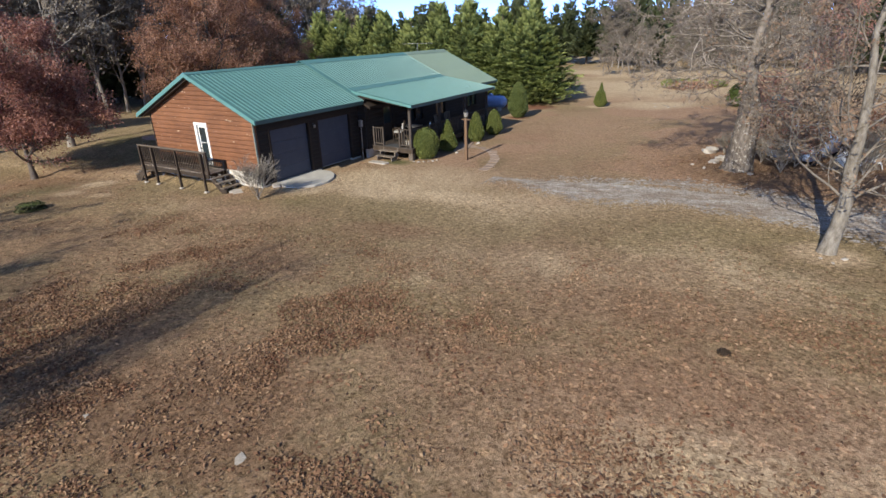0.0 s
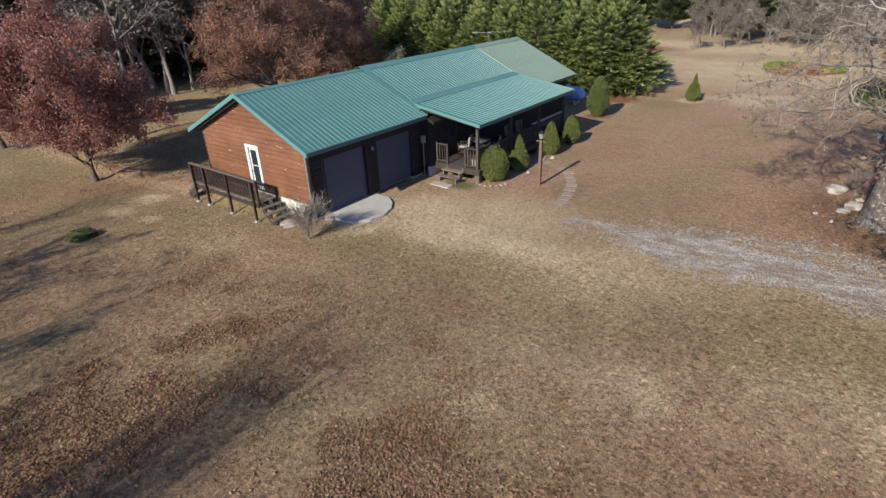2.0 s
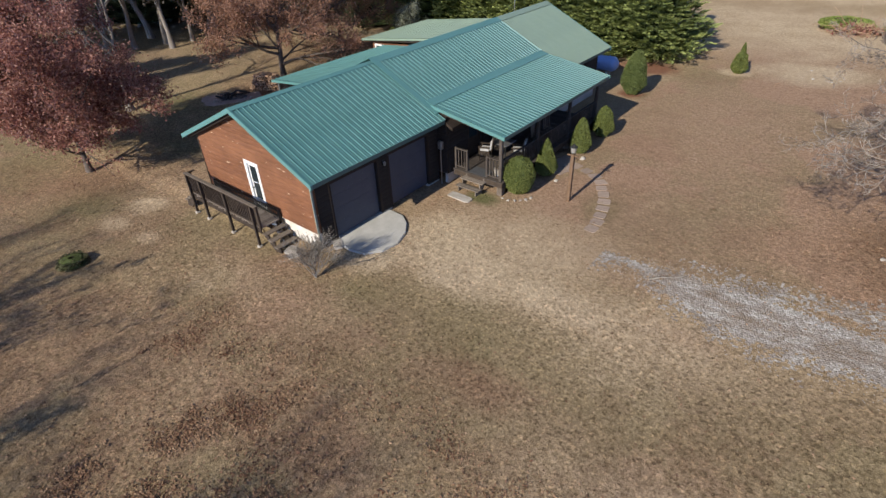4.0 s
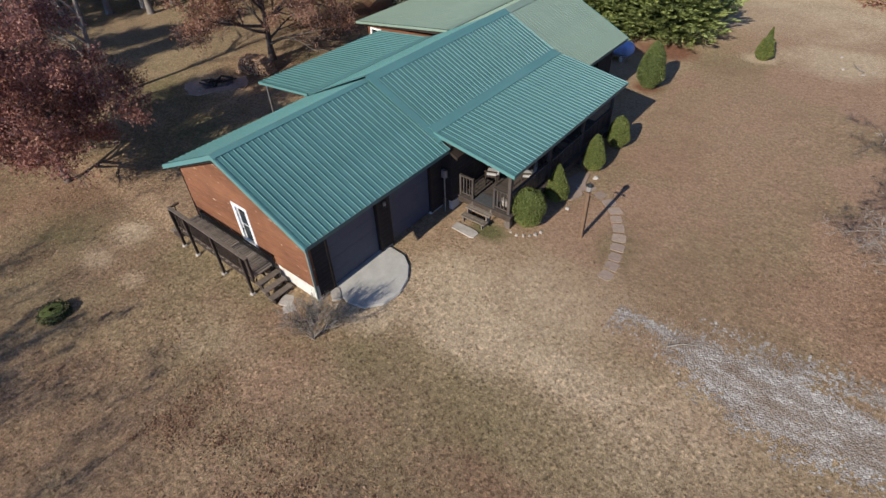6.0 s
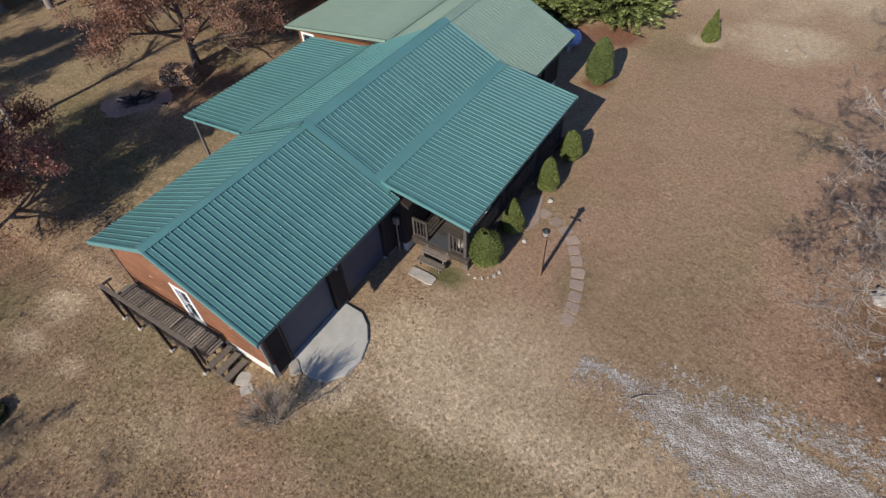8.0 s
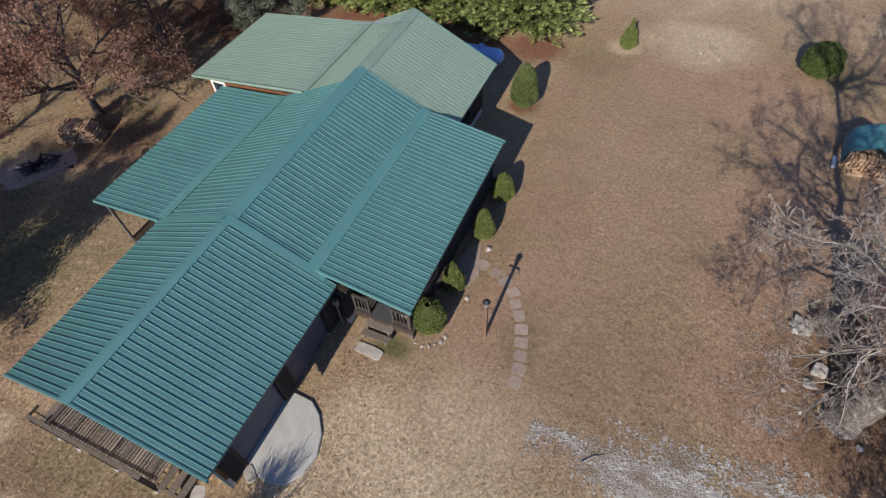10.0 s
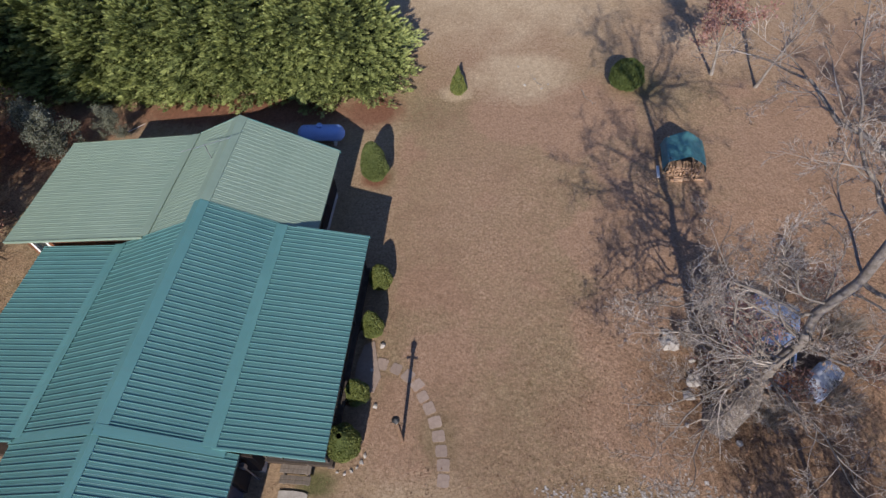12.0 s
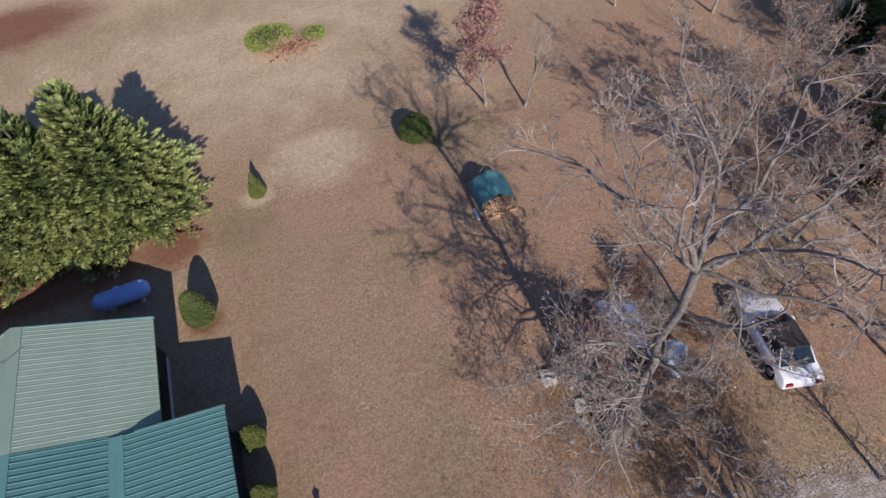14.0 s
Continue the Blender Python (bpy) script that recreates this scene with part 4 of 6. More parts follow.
for side, x0 in ((1, 1.30), (-1, -3.44)):
    st = part("steps", prism(B(), [(x0, 0.60), (x0, 0.30), (x0 + side * 0.55, g(x0 + side * 0.7, -0.4) - 0.04), (x0 + side * 0.85, g(x0 + side * 0.8, -0.4) - 0.04), (x0 + side * 0.85, 0.08), (x0 + side * 0.56, 0.08), (x0 + side * 0.56, 0.25), (x0 + side * 0.28, 0.25), (x0 + side * 0.28, 0.43), (x0, 0.43)], "y", -0.60, -0.55), M_DARKWOOD, deck)
    st2 = part("steps", prism(B(), [(x0, 0.60), (x0, 0.30), (x0 + side * 0.55, g(x0 + side * 0.7, 0.1) - 0.04), (x0 + side * 0.85, g(x0 + side * 0.8, 0.1) - 0.04), (x0 + side * 0.85, 0.08), (x0 + side * 0.56, 0.08), (x0 + side * 0.56, 0.25), (x0 + side * 0.28, 0.25), (x0 + side * 0.28, 0.43), (x0, 0.43)], "y", 0.12, 0.17), M_DARKWOOD, deck)
    for k in range(3):
        a = x0 + side * (0.005 + 0.28 * k)
        b = a + side * 0.25
        part("tread", box(B(), min(a, b), max(a, b), -0.68, 0.22, 0.435 - 0.178 * k, 0.475 - 0.178 * k, 0.006), M_OLDWOOD_Y, st)


# ---- plants ----
def tubes(paths):
    """Tapered tubes round paths of (points, radii, sides): places and four-cornered faces."""
    V, F, n0 = [], [], 0
    for pts, rad, k in paths:
        pts = np.asarray(pts, float)
        t = np.gradient(pts, axis=0)
        t /= np.linalg.norm(t, axis=1)[:, None] + 1e-9
        ref = np.array([1.0, 0, 0]) if abs(t[0, 0]) < 0.8 else np.array([0, 1.0, 0])
        u = np.cross(t, ref)
        u /= np.linalg.norm(u, axis=1)[:, None] + 1e-9
        w = np.cross(t, u)
        a = np.arange(k) * math.tau / k
        ring = pts[:, None, :] + np.asarray(rad)[:, None, None] * (np.cos(a)[None, :, None] * u[:, None, :] + np.sin(a)[None, :, None] * w[:, None, :])
        V.append(ring.reshape(-1, 3))
        m = len(pts)
        i = (np.arange(m - 1)[:, None] * k + np.arange(k)[None, :]).ravel()
        j = (np.arange(m - 1)[:, None] * k + (np.arange(k)[None, :] + 1) % k).ravel()
        F.append(np.stack([i, j, j + k, i + k], 1) + n0)
        n0 += m * k
    return np.concatenate(V), np.concatenate(F)


def path(rng, start, way, length, r0, r1, segs, wander, lift):
    """A wandering branch."""
    pts, d = [np.array(start, float)], np.array(way, float)
    for _ in range(segs):
        d = d + rng.normal(0, wander, 3) + np.array([0, 0, lift])
        d /= np.linalg.norm(d)
        pts.append(pts[-1] + d * length / segs)
    return np.array(pts), r1 + (r0 - r1) * (1 - np.linspace(0, 1, segs + 1)) ** 1.5


def aside(rng, way, angle):
    """A direction that leaves way by about that angle."""
    v = rng.normal(0, 1, 3)
    v -= way * v.dot(way)
    v /= np.linalg.norm(v) + 1e-9
    return way * math.cos(angle) + v * math.sin(angle)


def grow(rng, trunk, levels, stout=1.0, fine=0.004):
    """Branches of each level on the one before. levels: (count, length, spread, first share, wander, lift, sides, segments)."""
    rows = [[(trunk[0], trunk[1], 9)]]
    for count, length, spread, first, wander, lift, sides, segs in levels:
        made = []
        for pts, rad, _ in rows[-1]:
            own = np.linalg.norm(pts[-1] - pts[0])
            for c in range(count):
                f = first + (1 - first) * (c + rng.rand()) / count
                s = f * (len(pts) - 1)
                i = min(int(s), len(pts) - 2)
                p = pts[i] + (pts[i + 1] - pts[i]) * (s - i)
                d = pts[i + 1] - pts[i]
                d = d / (np.linalg.norm(d) + 1e-9)
                r = rad[i] * (1 - (s - i)) + rad[i + 1] * (s - i)
                ln = length * (own if length < 1.2 else 1.0) * (1.15 - 0.55 * f) * rng.uniform(0.7, 1.25)
                r0 = min(max(r * 0.72, fine), max(fine, ln * 0.022 * stout))
                q = path(rng, p, aside(rng, d, rng.uniform(0.6, 1.2) * spread), ln, r0, max(fine * 0.8, r0 * 0.3), segs, wander, lift)
                made.append((*q, sides))
        rows.append(made)
    return rows


def leaf_cards(rng, at, size, flat=0.0):
    """Small leaf-shaped faces at places, each turned its own way."""
    n = len(at)
    a = rng.normal(0, 1, (n, 3))
    a[:, 2] *= 1 - flat
    a /= np.linalg.norm(a, axis=1)[:, None]
    b = np.cross(a, rng.normal(0, 1, (n, 3)) * np.array([1, 1, 1 - flat]) + np.array([0, 0, flat * 2]))
    b /= np.linalg.norm(b, axis=1)[:, None] + 1e-9
    s = size * rng.uniform(0.6, 1.3, (n, 1))
    V = np.stack([at - a * s, at + b * s * 0.55, at + a * s, at - b * s * 0.55], 1).reshape(-1, 3)
    return V, np.arange(4 * n).reshape(-1, 4)


def tree(name, label, at, seed, height, radius, levels, bark, twig=None, leaf=None, leaves=0, size=0.1, stem=None, lean=(0, 0), clear=0.0, group="", wander=0.05, turn=0, category="tree", stout=1.0, spray=1.4, fine=0.004, split=0):
    rng = np.random.RandomState(seed)
    ob = thing(name, label, category, at, turn, group)
    d = np.array([lean[0], lean[1], 1.0])
    pts, rad = path(rng, (0, 0, -0.15), d / np.linalg.norm(d), height, radius, radius * 0.12, 9, wander, 0.04)
    rad[0] *= 1.45
    if stem:
        pts, rad = np.array([p[:3] for p in stem], float), np.array([p[3] for p in stem], float)
    rows = grow(rng, (pts, rad), levels, stout, fine)
    split = split or (1 if category == "shrub" else max(2, len(rows) - 2))
    V, F = tubes([p for r in rows[:split] for p in r])
    put_mesh("trunk", fast_mesh("trunk", V, F), bark, ob, "", True)
    V, F = tubes([p for r in rows[split:] for p in r])
    put_mesh("twig_crown", fast_mesh("twig_crown", V, F), twig or bark, ob, "", False)
    if leaves:
        ends = np.concatenate([p[0][1:] for p in rows[-1]])
        ends = ends[ends[:, 2] > clear]
        pick = ends[rng.randint(0, len(ends), leaves)] + rng.normal(0, size * spray, (leaves, 3))
        V, F = leaf_cards(rng, pick, size)
        put_mesh("crown", fast_mesh("crown", V, F), leaf, ob, "", False)
    return ob


def conifer(name, label, at, seed, height, width, plumes, blades, blade, material, turn=0, group="", base=0.03, upswept=0.9, power=0.75, category="tree", fan=1.0):
    """An evergreen of many flat feathery plumes round a dark inside, ending in a thin leader."""
    rng = np.random.RandomState(seed)
    ob = thing(name, label, category, at, turn, group)

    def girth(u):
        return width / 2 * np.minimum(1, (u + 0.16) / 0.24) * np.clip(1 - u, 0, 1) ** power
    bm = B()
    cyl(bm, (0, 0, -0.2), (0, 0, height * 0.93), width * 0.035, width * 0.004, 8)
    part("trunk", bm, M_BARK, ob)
    # hull that closes the crown; its near-black green paints the shade inside
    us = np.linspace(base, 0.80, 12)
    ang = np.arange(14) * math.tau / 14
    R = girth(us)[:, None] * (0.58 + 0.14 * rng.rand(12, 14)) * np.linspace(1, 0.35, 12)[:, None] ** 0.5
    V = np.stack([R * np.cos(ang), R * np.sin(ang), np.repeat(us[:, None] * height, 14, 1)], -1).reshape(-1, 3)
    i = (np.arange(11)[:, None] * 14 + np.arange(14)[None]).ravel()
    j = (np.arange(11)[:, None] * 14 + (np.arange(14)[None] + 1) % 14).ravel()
    put_mesh("inner_foliage", fast_mesh("inner_foliage", V, np.stack([i, j, j + 14, i + 14], 1)), M_CORE_SHADE, ob)
    u = base + (1 - base) * (1 - np.sqrt(1 - rng.rand(plumes) * 0.992))
    a = rng.rand(plumes) * math.tau
    lump = 1 + (0.28 * np.sin(4 * a + seed + 5 * u) * np.cos(10 * u + seed) + 0.15 * np.sin(7 * a + 2 * seed) * np.sin(17 * u)) * (1 - u) + 0.15 * rng.normal(0, 1, plumes)
    r = girth(u) * rng.uniform(0.55, 0.92, plumes) * lump
    root = np.stack([r * np.cos(a), r * np.sin(a), u * height], 1)
    way = np.stack([np.cos(a), np.sin(a), upswept + 1.9 * u ** 2.5], 1) + rng.normal(0, 0.16, (plumes, 3))
    way /= np.linalg.norm(way, axis=1)[:, None]
    side = np.cross(way, np.array([0, 0, 1.0]))
    side /= np.linalg.norm(side, axis=1)[:, None] + 1e-9
    over = np.cross(side, way)
    ln = (0.17 + 0.18 * rng.rand(plumes)) * min(width, 4.6) * (1 - 0.72 * u)
    s = rng.rand(plumes, blades) ** 0.8
    tip = root[:, None] + way[:, None] * (ln[:, None] * s)[..., None]
    across = rng.normal(0, 1, (plumes, blades)) * (1.05 - s) * ln[:, None] * 0.24 * fan
    thick = rng.normal(0, 1, (plumes, blades)) * (1.05 - s) * ln[:, None] * 0.07
    spread = side[:, None] * across[..., None] + over[:, None] * thick[..., None]
    droop = np.zeros((plumes, blades, 3))
    droop[..., 2] = -0.16 * ln[:, None] * s ** 2
    p = (tip + spread + droop).reshape(-1, 3)
    d = (way[:, None] * 1.3 + side[:, None] * (np.sign(across) * 0.6)[..., None] + rng.normal(0, 0.22, (plumes, blades, 3))).reshape(-1, 3)
    d /= np.linalg.norm(d, axis=1)[:, None]
    c = np.cross(d, (over[:, None] + rng.normal(0, 0.38, (plumes, blades, 3))).reshape(-1, 3))
    c /= np.linalg.norm(c, axis=1)[:, None]
    z = blade * rng.uniform(0.6, 1.3, (len(p), 1))
    V = np.stack([p - d * z * 0.4, p + c * z * 0.26, p + d * z, p - c * z * 0.26], 1).reshape(-1, 3)
    me = fast_mesh("crown", V, np.arange(len(V)).reshape(-1, 4))
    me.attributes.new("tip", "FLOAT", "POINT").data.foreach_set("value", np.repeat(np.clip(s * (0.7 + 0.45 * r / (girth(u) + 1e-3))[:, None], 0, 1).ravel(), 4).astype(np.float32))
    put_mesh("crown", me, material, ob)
    return ob


def shrub(name, label, at, seed, height, width, shape, leaves, size, group="clipped shrubs along the porch", material=None):
    """A clipped evergreen shrub: shape(u) is its girth at the share u of its height."""
    leaves, size = int(leaves * 1.7), size * 0.72
    rng = np.random.RandomState(seed)
    ob = thing(name, label, "shrub", at, 0, group)
    part("stem", cyl(B(), (0, 0, -0.1), (0, 0, height * 0.5), 0.05, 0.03, 7), M_BARK, ob)
    us, k = np.linspace(0.04, 0.985, 12), 16
    ang = np.arange(k) * math.tau / k
    R = np.array([shape(u) for u in us])[:, None] * width / 2 * 0.88 * np.ones(k)
    V = np.stack([R * np.cos(ang), R * np.sin(ang), np.repeat(us[:, None] * height, k, 1)], -1).reshape(-1, 3)
    i = (np.arange(11)[:, None] * k + np.arange(k)[None]).ravel()
    j = (np.arange(11)[:, None] * k + (np.arange(k)[None] + 1) % k).ravel()
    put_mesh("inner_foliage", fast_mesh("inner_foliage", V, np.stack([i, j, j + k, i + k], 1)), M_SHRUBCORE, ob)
    u = rng.uniform(0.01, 1.0, leaves * 2)
    s = np.array([shape(v) for v in u])
    u, s = u[rng.rand(len(u)) < s + 0.1][:leaves], s[rng.rand(len(u)) < 2][:leaves]
    s = np.array([shape(v) for v in u])
    a = rng.rand(len(u)) * math.tau
    r = s * width / 2 * rng.normal(0.99, 0.035, len(u)) * (1 + 0.05 * np.sin(5 * a + 9 * u + seed))
    p = np.stack([r * np.cos(a), r * np.sin(a), u * height + rng.normal(0, 0.02, len(u))], 1)
    V, F = leaf_cards(rng, p, size)
    put_mesh("crown", fast_mesh("crown", V, F), material or M_BOX, ob)
    return ob


def ball(u):
    return max(0.02, 1 - abs(2 * u - 0.95) ** 2.6) ** 0.55 if u < 0.97 else 0.2


def cone_shape(u):
    return max(0.03, min(1, (u + 0.12) / 0.3) * (1 - u) ** 0.72)


def egg(u):
    return max(0.03, min(1, (u + 0.10) / 0.35) ** 0.7 * (1 - u ** 2.3) ** 0.6)


shrub("globe_shrub", "round clipped green boxwood beside porch steps", (6.62, 8.02, g(6.6, 8.0)), 1, 1.54, 1.24, ball, 5600, 0.040)
shrub("cone_shrub", "pointed green shrub leaning by porch rail", (6.72, 10.05, g(6.7, 10)), 2, 1.62, 1.15, cone_shape, 4200, 0.045)
shrub("cone_shrub", "pointed green clipped shrub before the porch", (6.90, 12.95, g(6.9, 12.9)), 3, 1.66, 1.05, lambda u: 0.5 * cone_shape(u) + 0.5 * egg(u), 4200, 0.045)
shrub("egg_shrub", "oval green clipped shrub at porch end", (6.90, 15.35, g(6.9, 15.3)), 4, 1.48, 1.05, egg, 4200, 0.045)
shrub("egg_shrub", "tall dark green oval shrub beyond the house", (5.62, 22.1, g(5.6, 22)), 5, 2.5, 1.42, egg, 6400, 0.05, material=M_MIDBOX)
shrub("dwarf_conifer", "small yellowish pointed evergreen on the lawn", (9.55, 29.45, g(9.5, 29.4)), 6, 1.85, 1.15, lambda u: max(0.03, cone_shape(u) * (1 - 0.35 * (u > 0.62))), 3600, 0.06, "")
shrub("round_bush", "rounded green bush in tree shadow", (19.45, 29.9, g(19.4, 30)), 7, 1.75, 2.0, lambda u: 0.6 * egg(u) + 0.4 * ball(u), 5200, 0.06, "", M_BOX_SHADE)
shrub("low_bush", "low dark green sprawling bush in grass", (-3.65, -5.4, g(-3.6, -5.4) - 0.02), 8, 0.30, 1.15, lambda u: ball(u) * (0.8 + 0.25 * math.sin(9 * u)), 1300, 0.05, "", M_DARKLEAF)

# evergreen screen behind the house
SCREEN = "evergreen screen behind house"
cy = [conifer("cypress_tree", "tall feathery green Leyland-type cypress in a screen", (x, 31.1, g(x, 31.1) - 0.05), 11 + k, h, w, 1400, 54, 0.18, M_EVERGREEN, 0, SCREEN, 0.02, 0.36, 1.0)
      for k, (x, h, w) in enumerate(((3.0, 9.0, 7.3), (0.2, 8.2, 7.3), (-3.0, 9.0, 7.5)))]
for i, (x, y, h, rot) in enumerate(((-6.1, 31.2, 1.02, 40), (-9.2, 31.0, 0.98, 100), (-12.6, 31.3, 1.0, 200), (-15.6, 31.6, 0.98, 300), (-18.7, 32.0, 1.12, 20), (-22.0, 32.4, 1.04, 150))):
    copy_thing(cy[i % 3], pose(x, y, g(x, y) - 0.05, 0, 0, rot) @ Matrix.Scale(h, 4))
tagged(cy[0], "tall feathery green cypress at the open end of screen")

# trees that keep their russet leaves
tree("maple_tree", "young tree with dense russet red leaves on lawn", (-13.5, -1.15, g(-13.5, -1.15)), 21, 6.4, 0.16, [(34, 0.66, 1.22, 0.15, 0.10, 0.04, 6, 6), (8, 0.55, 0.8, 0.22, 0.12, 0.04, 4, 4), (8, 0.5, 0.8, 0.2, 0.15, 0.03, 3, 4)], M_LIMB, M_LIMB, M_REDLEAF, 120000, 0.062, clear=1.2, spray=3.2)
tree("maple_tree", "tree with dense purplish russet leaves", (-27.0, -1.6, g(-27.0, -1.6)), 22, 9.2, 0.17, [(24, 0.46, 1.1, 0.16, 0.10, 0.05, 6, 6), (8, 0.55, 0.8, 0.22, 0.12, 0.04, 4, 4), (7, 0.5, 0.8, 0.2, 0.15, 0.03, 3, 4)], M_LIMB, M_LIMB, M_PURPLELEAF, 80000, 0.070, clear=1.5, spray=3.0)
oak = tree("oak_tree", "spreading oak with pale russet leaves behind garage", (-16.4, 13.5, g(-16.4, 13.5)), 23, 10.4, 0.21, [(34, 0.48, 1.22, 0.11, 0.10, 0.035, 6, 6), (7, 0.55, 0.85, 0.2, 0.12, 0.03, 4, 4), (7, 0.5, 0.8, 0.2, 0.15, 0.02, 3, 4)], M_LIMB, M_LIMB, M_TANLEAF, 82000, 0.062, clear=1.35, spray=3.0)

tagged(copy_thing(oak, pose(-18.5, 21.0, g(-18.5, 21.0) - 0.05, 0, 0, 140) @ Matrix.Scale(0.85, 4)), "oak with thinning russet leaves beyond the house")

# bare trees
BARE = [(12, 0.50, 0.85, 0.20, 0.22, 0.06, 6, 9), (7, 0.48, 0.85, 0.15, 0.22, 0.05, 4, 6), (6, 0.48, 0.8, 0.12, 0.18, 0.04, 3, 4), (4, 0.55, 0.7, 0.15, 0.14, 0.03, 3, 2)]
tree("bare_tree", "pale bare tree with upswept limbs near fire pit", (-20.0, 4.1, g(-20.0, 4.1)), 31, 11.5, 0.20, BARE, M_PALEBARK, M_PALEBARK, lean=(0.05, 0.1))
near_tree = tree("bare_tree", "pale-trunked bare tree beside the gravel drive", (22.94, 1.25, g(22.94, 1.25)), 33, 8.4, 0.2, [(27, 0.50, 1.15, 0.26, 0.22, 0.03, 6, 8), (8, 0.5, 0.95, 0.12, 0.24, 0.02, 4, 6), (5, 0.5, 0.9, 0.15, 0.26, 0.02, 3, 4), (3, 0.55, 0.8, 0.15, 0.25, 0.01, 3, 2)], M_GREYTRUNK, M_BRANCH, M_BROWNLEAF, 9500, 0.048, clear=1.8, fine=0.0072, stout=0.42, split=1,
                 stem=((0, 0, -0.2, 0.29), (0.02, 0.01, 0.12, 0.21), (0.10, 0.02, 0.7, 0.175), (0.13, 0.03, 1.4, 0.16), (0.06, 0.05, 2.2, 0.15), (0.08, 0.02, 3.1, 0.115), (0.02, 0.08, 4.2, 0.09), (-0.12, 0.14, 5.2, 0.07), (0.02, 0.10, 6.4, 0.045), (-0.1, 0.2, 7.8, 0.018)))


def old_tree():
    """The big old tree: a stout lichened bole, a tall leaning stem that forks high up, wide limbs."""
    rng = np.random.RandomState(41)
    ob = thing("old_tree", "huge old bare tree with lichened trunk and wide limbs", "tree", (20.4, 9.8, g(20.4, 9.8)))
    bole = np.array([(0.0, 0, -0.3), (0.0, 0.0, 0.15), (0.02, 0.0, 0.6), (0.06, 0.0, 1.3), (0.08, 0.02, 1.8), (0.06, 0.02, 2.3), (0.0, 0.04, 2.8), (-0.04, 0.06, 3.4)])
    brad = np.array([0.80, 0.60, 0.49, 0.44, 0.41, 0.38, 0.34, 0.22])
    stem = np.array([(0.05, 0.0, 2.1), (-0.02, 0.05, 3.4), (-0.12, 0.12, 4.8), (0.10, 0.22, 6.0), (-0.14, 0.36, 7.3), (0.14, 0.40, 8.8), (-0.02, 0.50, 10.6)])
    srad = np.array([0.28, 0.19, 0.15, 0.135, 0.128, 0.122, 0.118])
    first = [(stem, srad, 10)]

    def limb(p, way, ln, r, segs=11, wander=0.24, lift=0.05):
        d = np.array(way, float)
        first.append((*path(rng, p, d / np.linalg.norm(d), ln, r, max(0.012, r * 0.16), segs, wander, lift), 6))
    top = stem[-1]
    for way, ln, r in (((-0.05, 0.60, 0.9), 6.4, 0.105), ((0.80, 0.55, 0.75), 7.0, 0.11), ((0.95, -0.25, 0.40), 6.6, 0.10), ((0.80, -0.75, 0.30), 5.8, 0.08), ((-0.75, 0.35, 0.6), 5.2, 0.075), ((0.25, 0.15, 1.0), 6.4, 0.085), ((0.45, 0.85, 0.6), 6.2, 0.08), ((-0.35, -0.25, 0.9), 5.4, 0.07), ((0.6, 0.1, 0.9), 6.0, 0.08)):
        limb(top, way, ln, r)
    # low limbs that sweep out over the lawn and the cars
    for at, way, ln, r in ((5, (0.45, -0.9, 0.0), 6.2, 0.10), (3, (0.35, -0.9, 0.1), 6.0, 0.09), (2, (-0.9, 0.25, 0.15), 6.6, 0.09), (2, (-0.6, -0.75, 0.1), 6.0, 0.08), (3, (-0.7, 0.7, 0.12), 6.4, 0.09), (1, (-0.95, -0.1, 0.2), 5.8, 0.08), (4, (-0.9, -0.3, 0.2), 6.0, 0.08)):
        limb(stem[at], way, ln * 0.9, r * 0.68, 13, 0.27, 0.03)
    for k in range(7):
        a = 1.75 + 0.42 * k
        limb(stem[1] + (stem[3] - stem[1]) * (k * 0.37 % 1), (math.cos(a), math.sin(a), rng.uniform(0.0, 0.25)), rng.uniform(4.6, 6.4), 0.042, 12, 0.26, 0.015)
    turn = 0.4
    for k in range(11):
        z = 3.6 + 6.0 * (k / 11) ** 1.15
        turn += 2.4
        i = max(0, int(np.searchsorted(stem[:, 2], z)) - 1)
        f = (z - stem[i, 2]) / (stem[i + 1, 2] - stem[i, 2])
        way = (math.cos(turn), math.sin(turn), 0.10 + 0.018 * k)
        limb(stem[i] + (stem[i + 1] - stem[i]) * f, way, rng.uniform(3.0, 4.6), 0.045 - 0.0006 * k)
    rows = [first]
    for count, length, spread, start, wander, lift, sides, segs in ((9, 0.38, 0.95, 0.14, 0.24, 0.06, 4, 6), (6, 0.46, 0.9, 0.12, 0.20, 0.04, 3, 4), (4, 0.5, 0.8, 0.12, 0.15, 0.04, 3, 3), (3, 0.6, 0.7, 0.15, 0.12, 0.03, 3, 2)):
        src = rows[-1][1:] if len(rows) == 1 else rows[-1]
        made = []
        for q in src:
            made += grow(rng, (q[0], q[1]), [(count, length, spread, start, wander, lift, sides, segs)], 0.6, 0.0058)[1]
        rows.append(made)
    V, F = tubes([(bole, brad, 16)])
    V = V + 0.16 * np.stack([vnoise(V[:, 2] * 3 + V[:, 0] * 5, V[:, 1] * 6) - 0.5, vnoise(V[:, 2] * 3, V[:, 0] * 6) - 0.5, 0 * V[:, 0]], 1)
    put_mesh("trunk", fast_mesh("trunk", V, F), M_BOLE, ob, "stout grey bole spotted with white lichen", True)
    for q in first:
        V, F = tubes([q])
        put_mesh("limb", fast_mesh("limb", V, F), M_BRANCH, ob, "", True)
    V, F = tubes([p for r in rows[1:] for p in r])
    put_mesh("twig_crown", fast_mesh("twig_crown", V, F), M_TWIG, ob)
    ends = np.concatenate([p[0][1:] for p in rows[-1]])
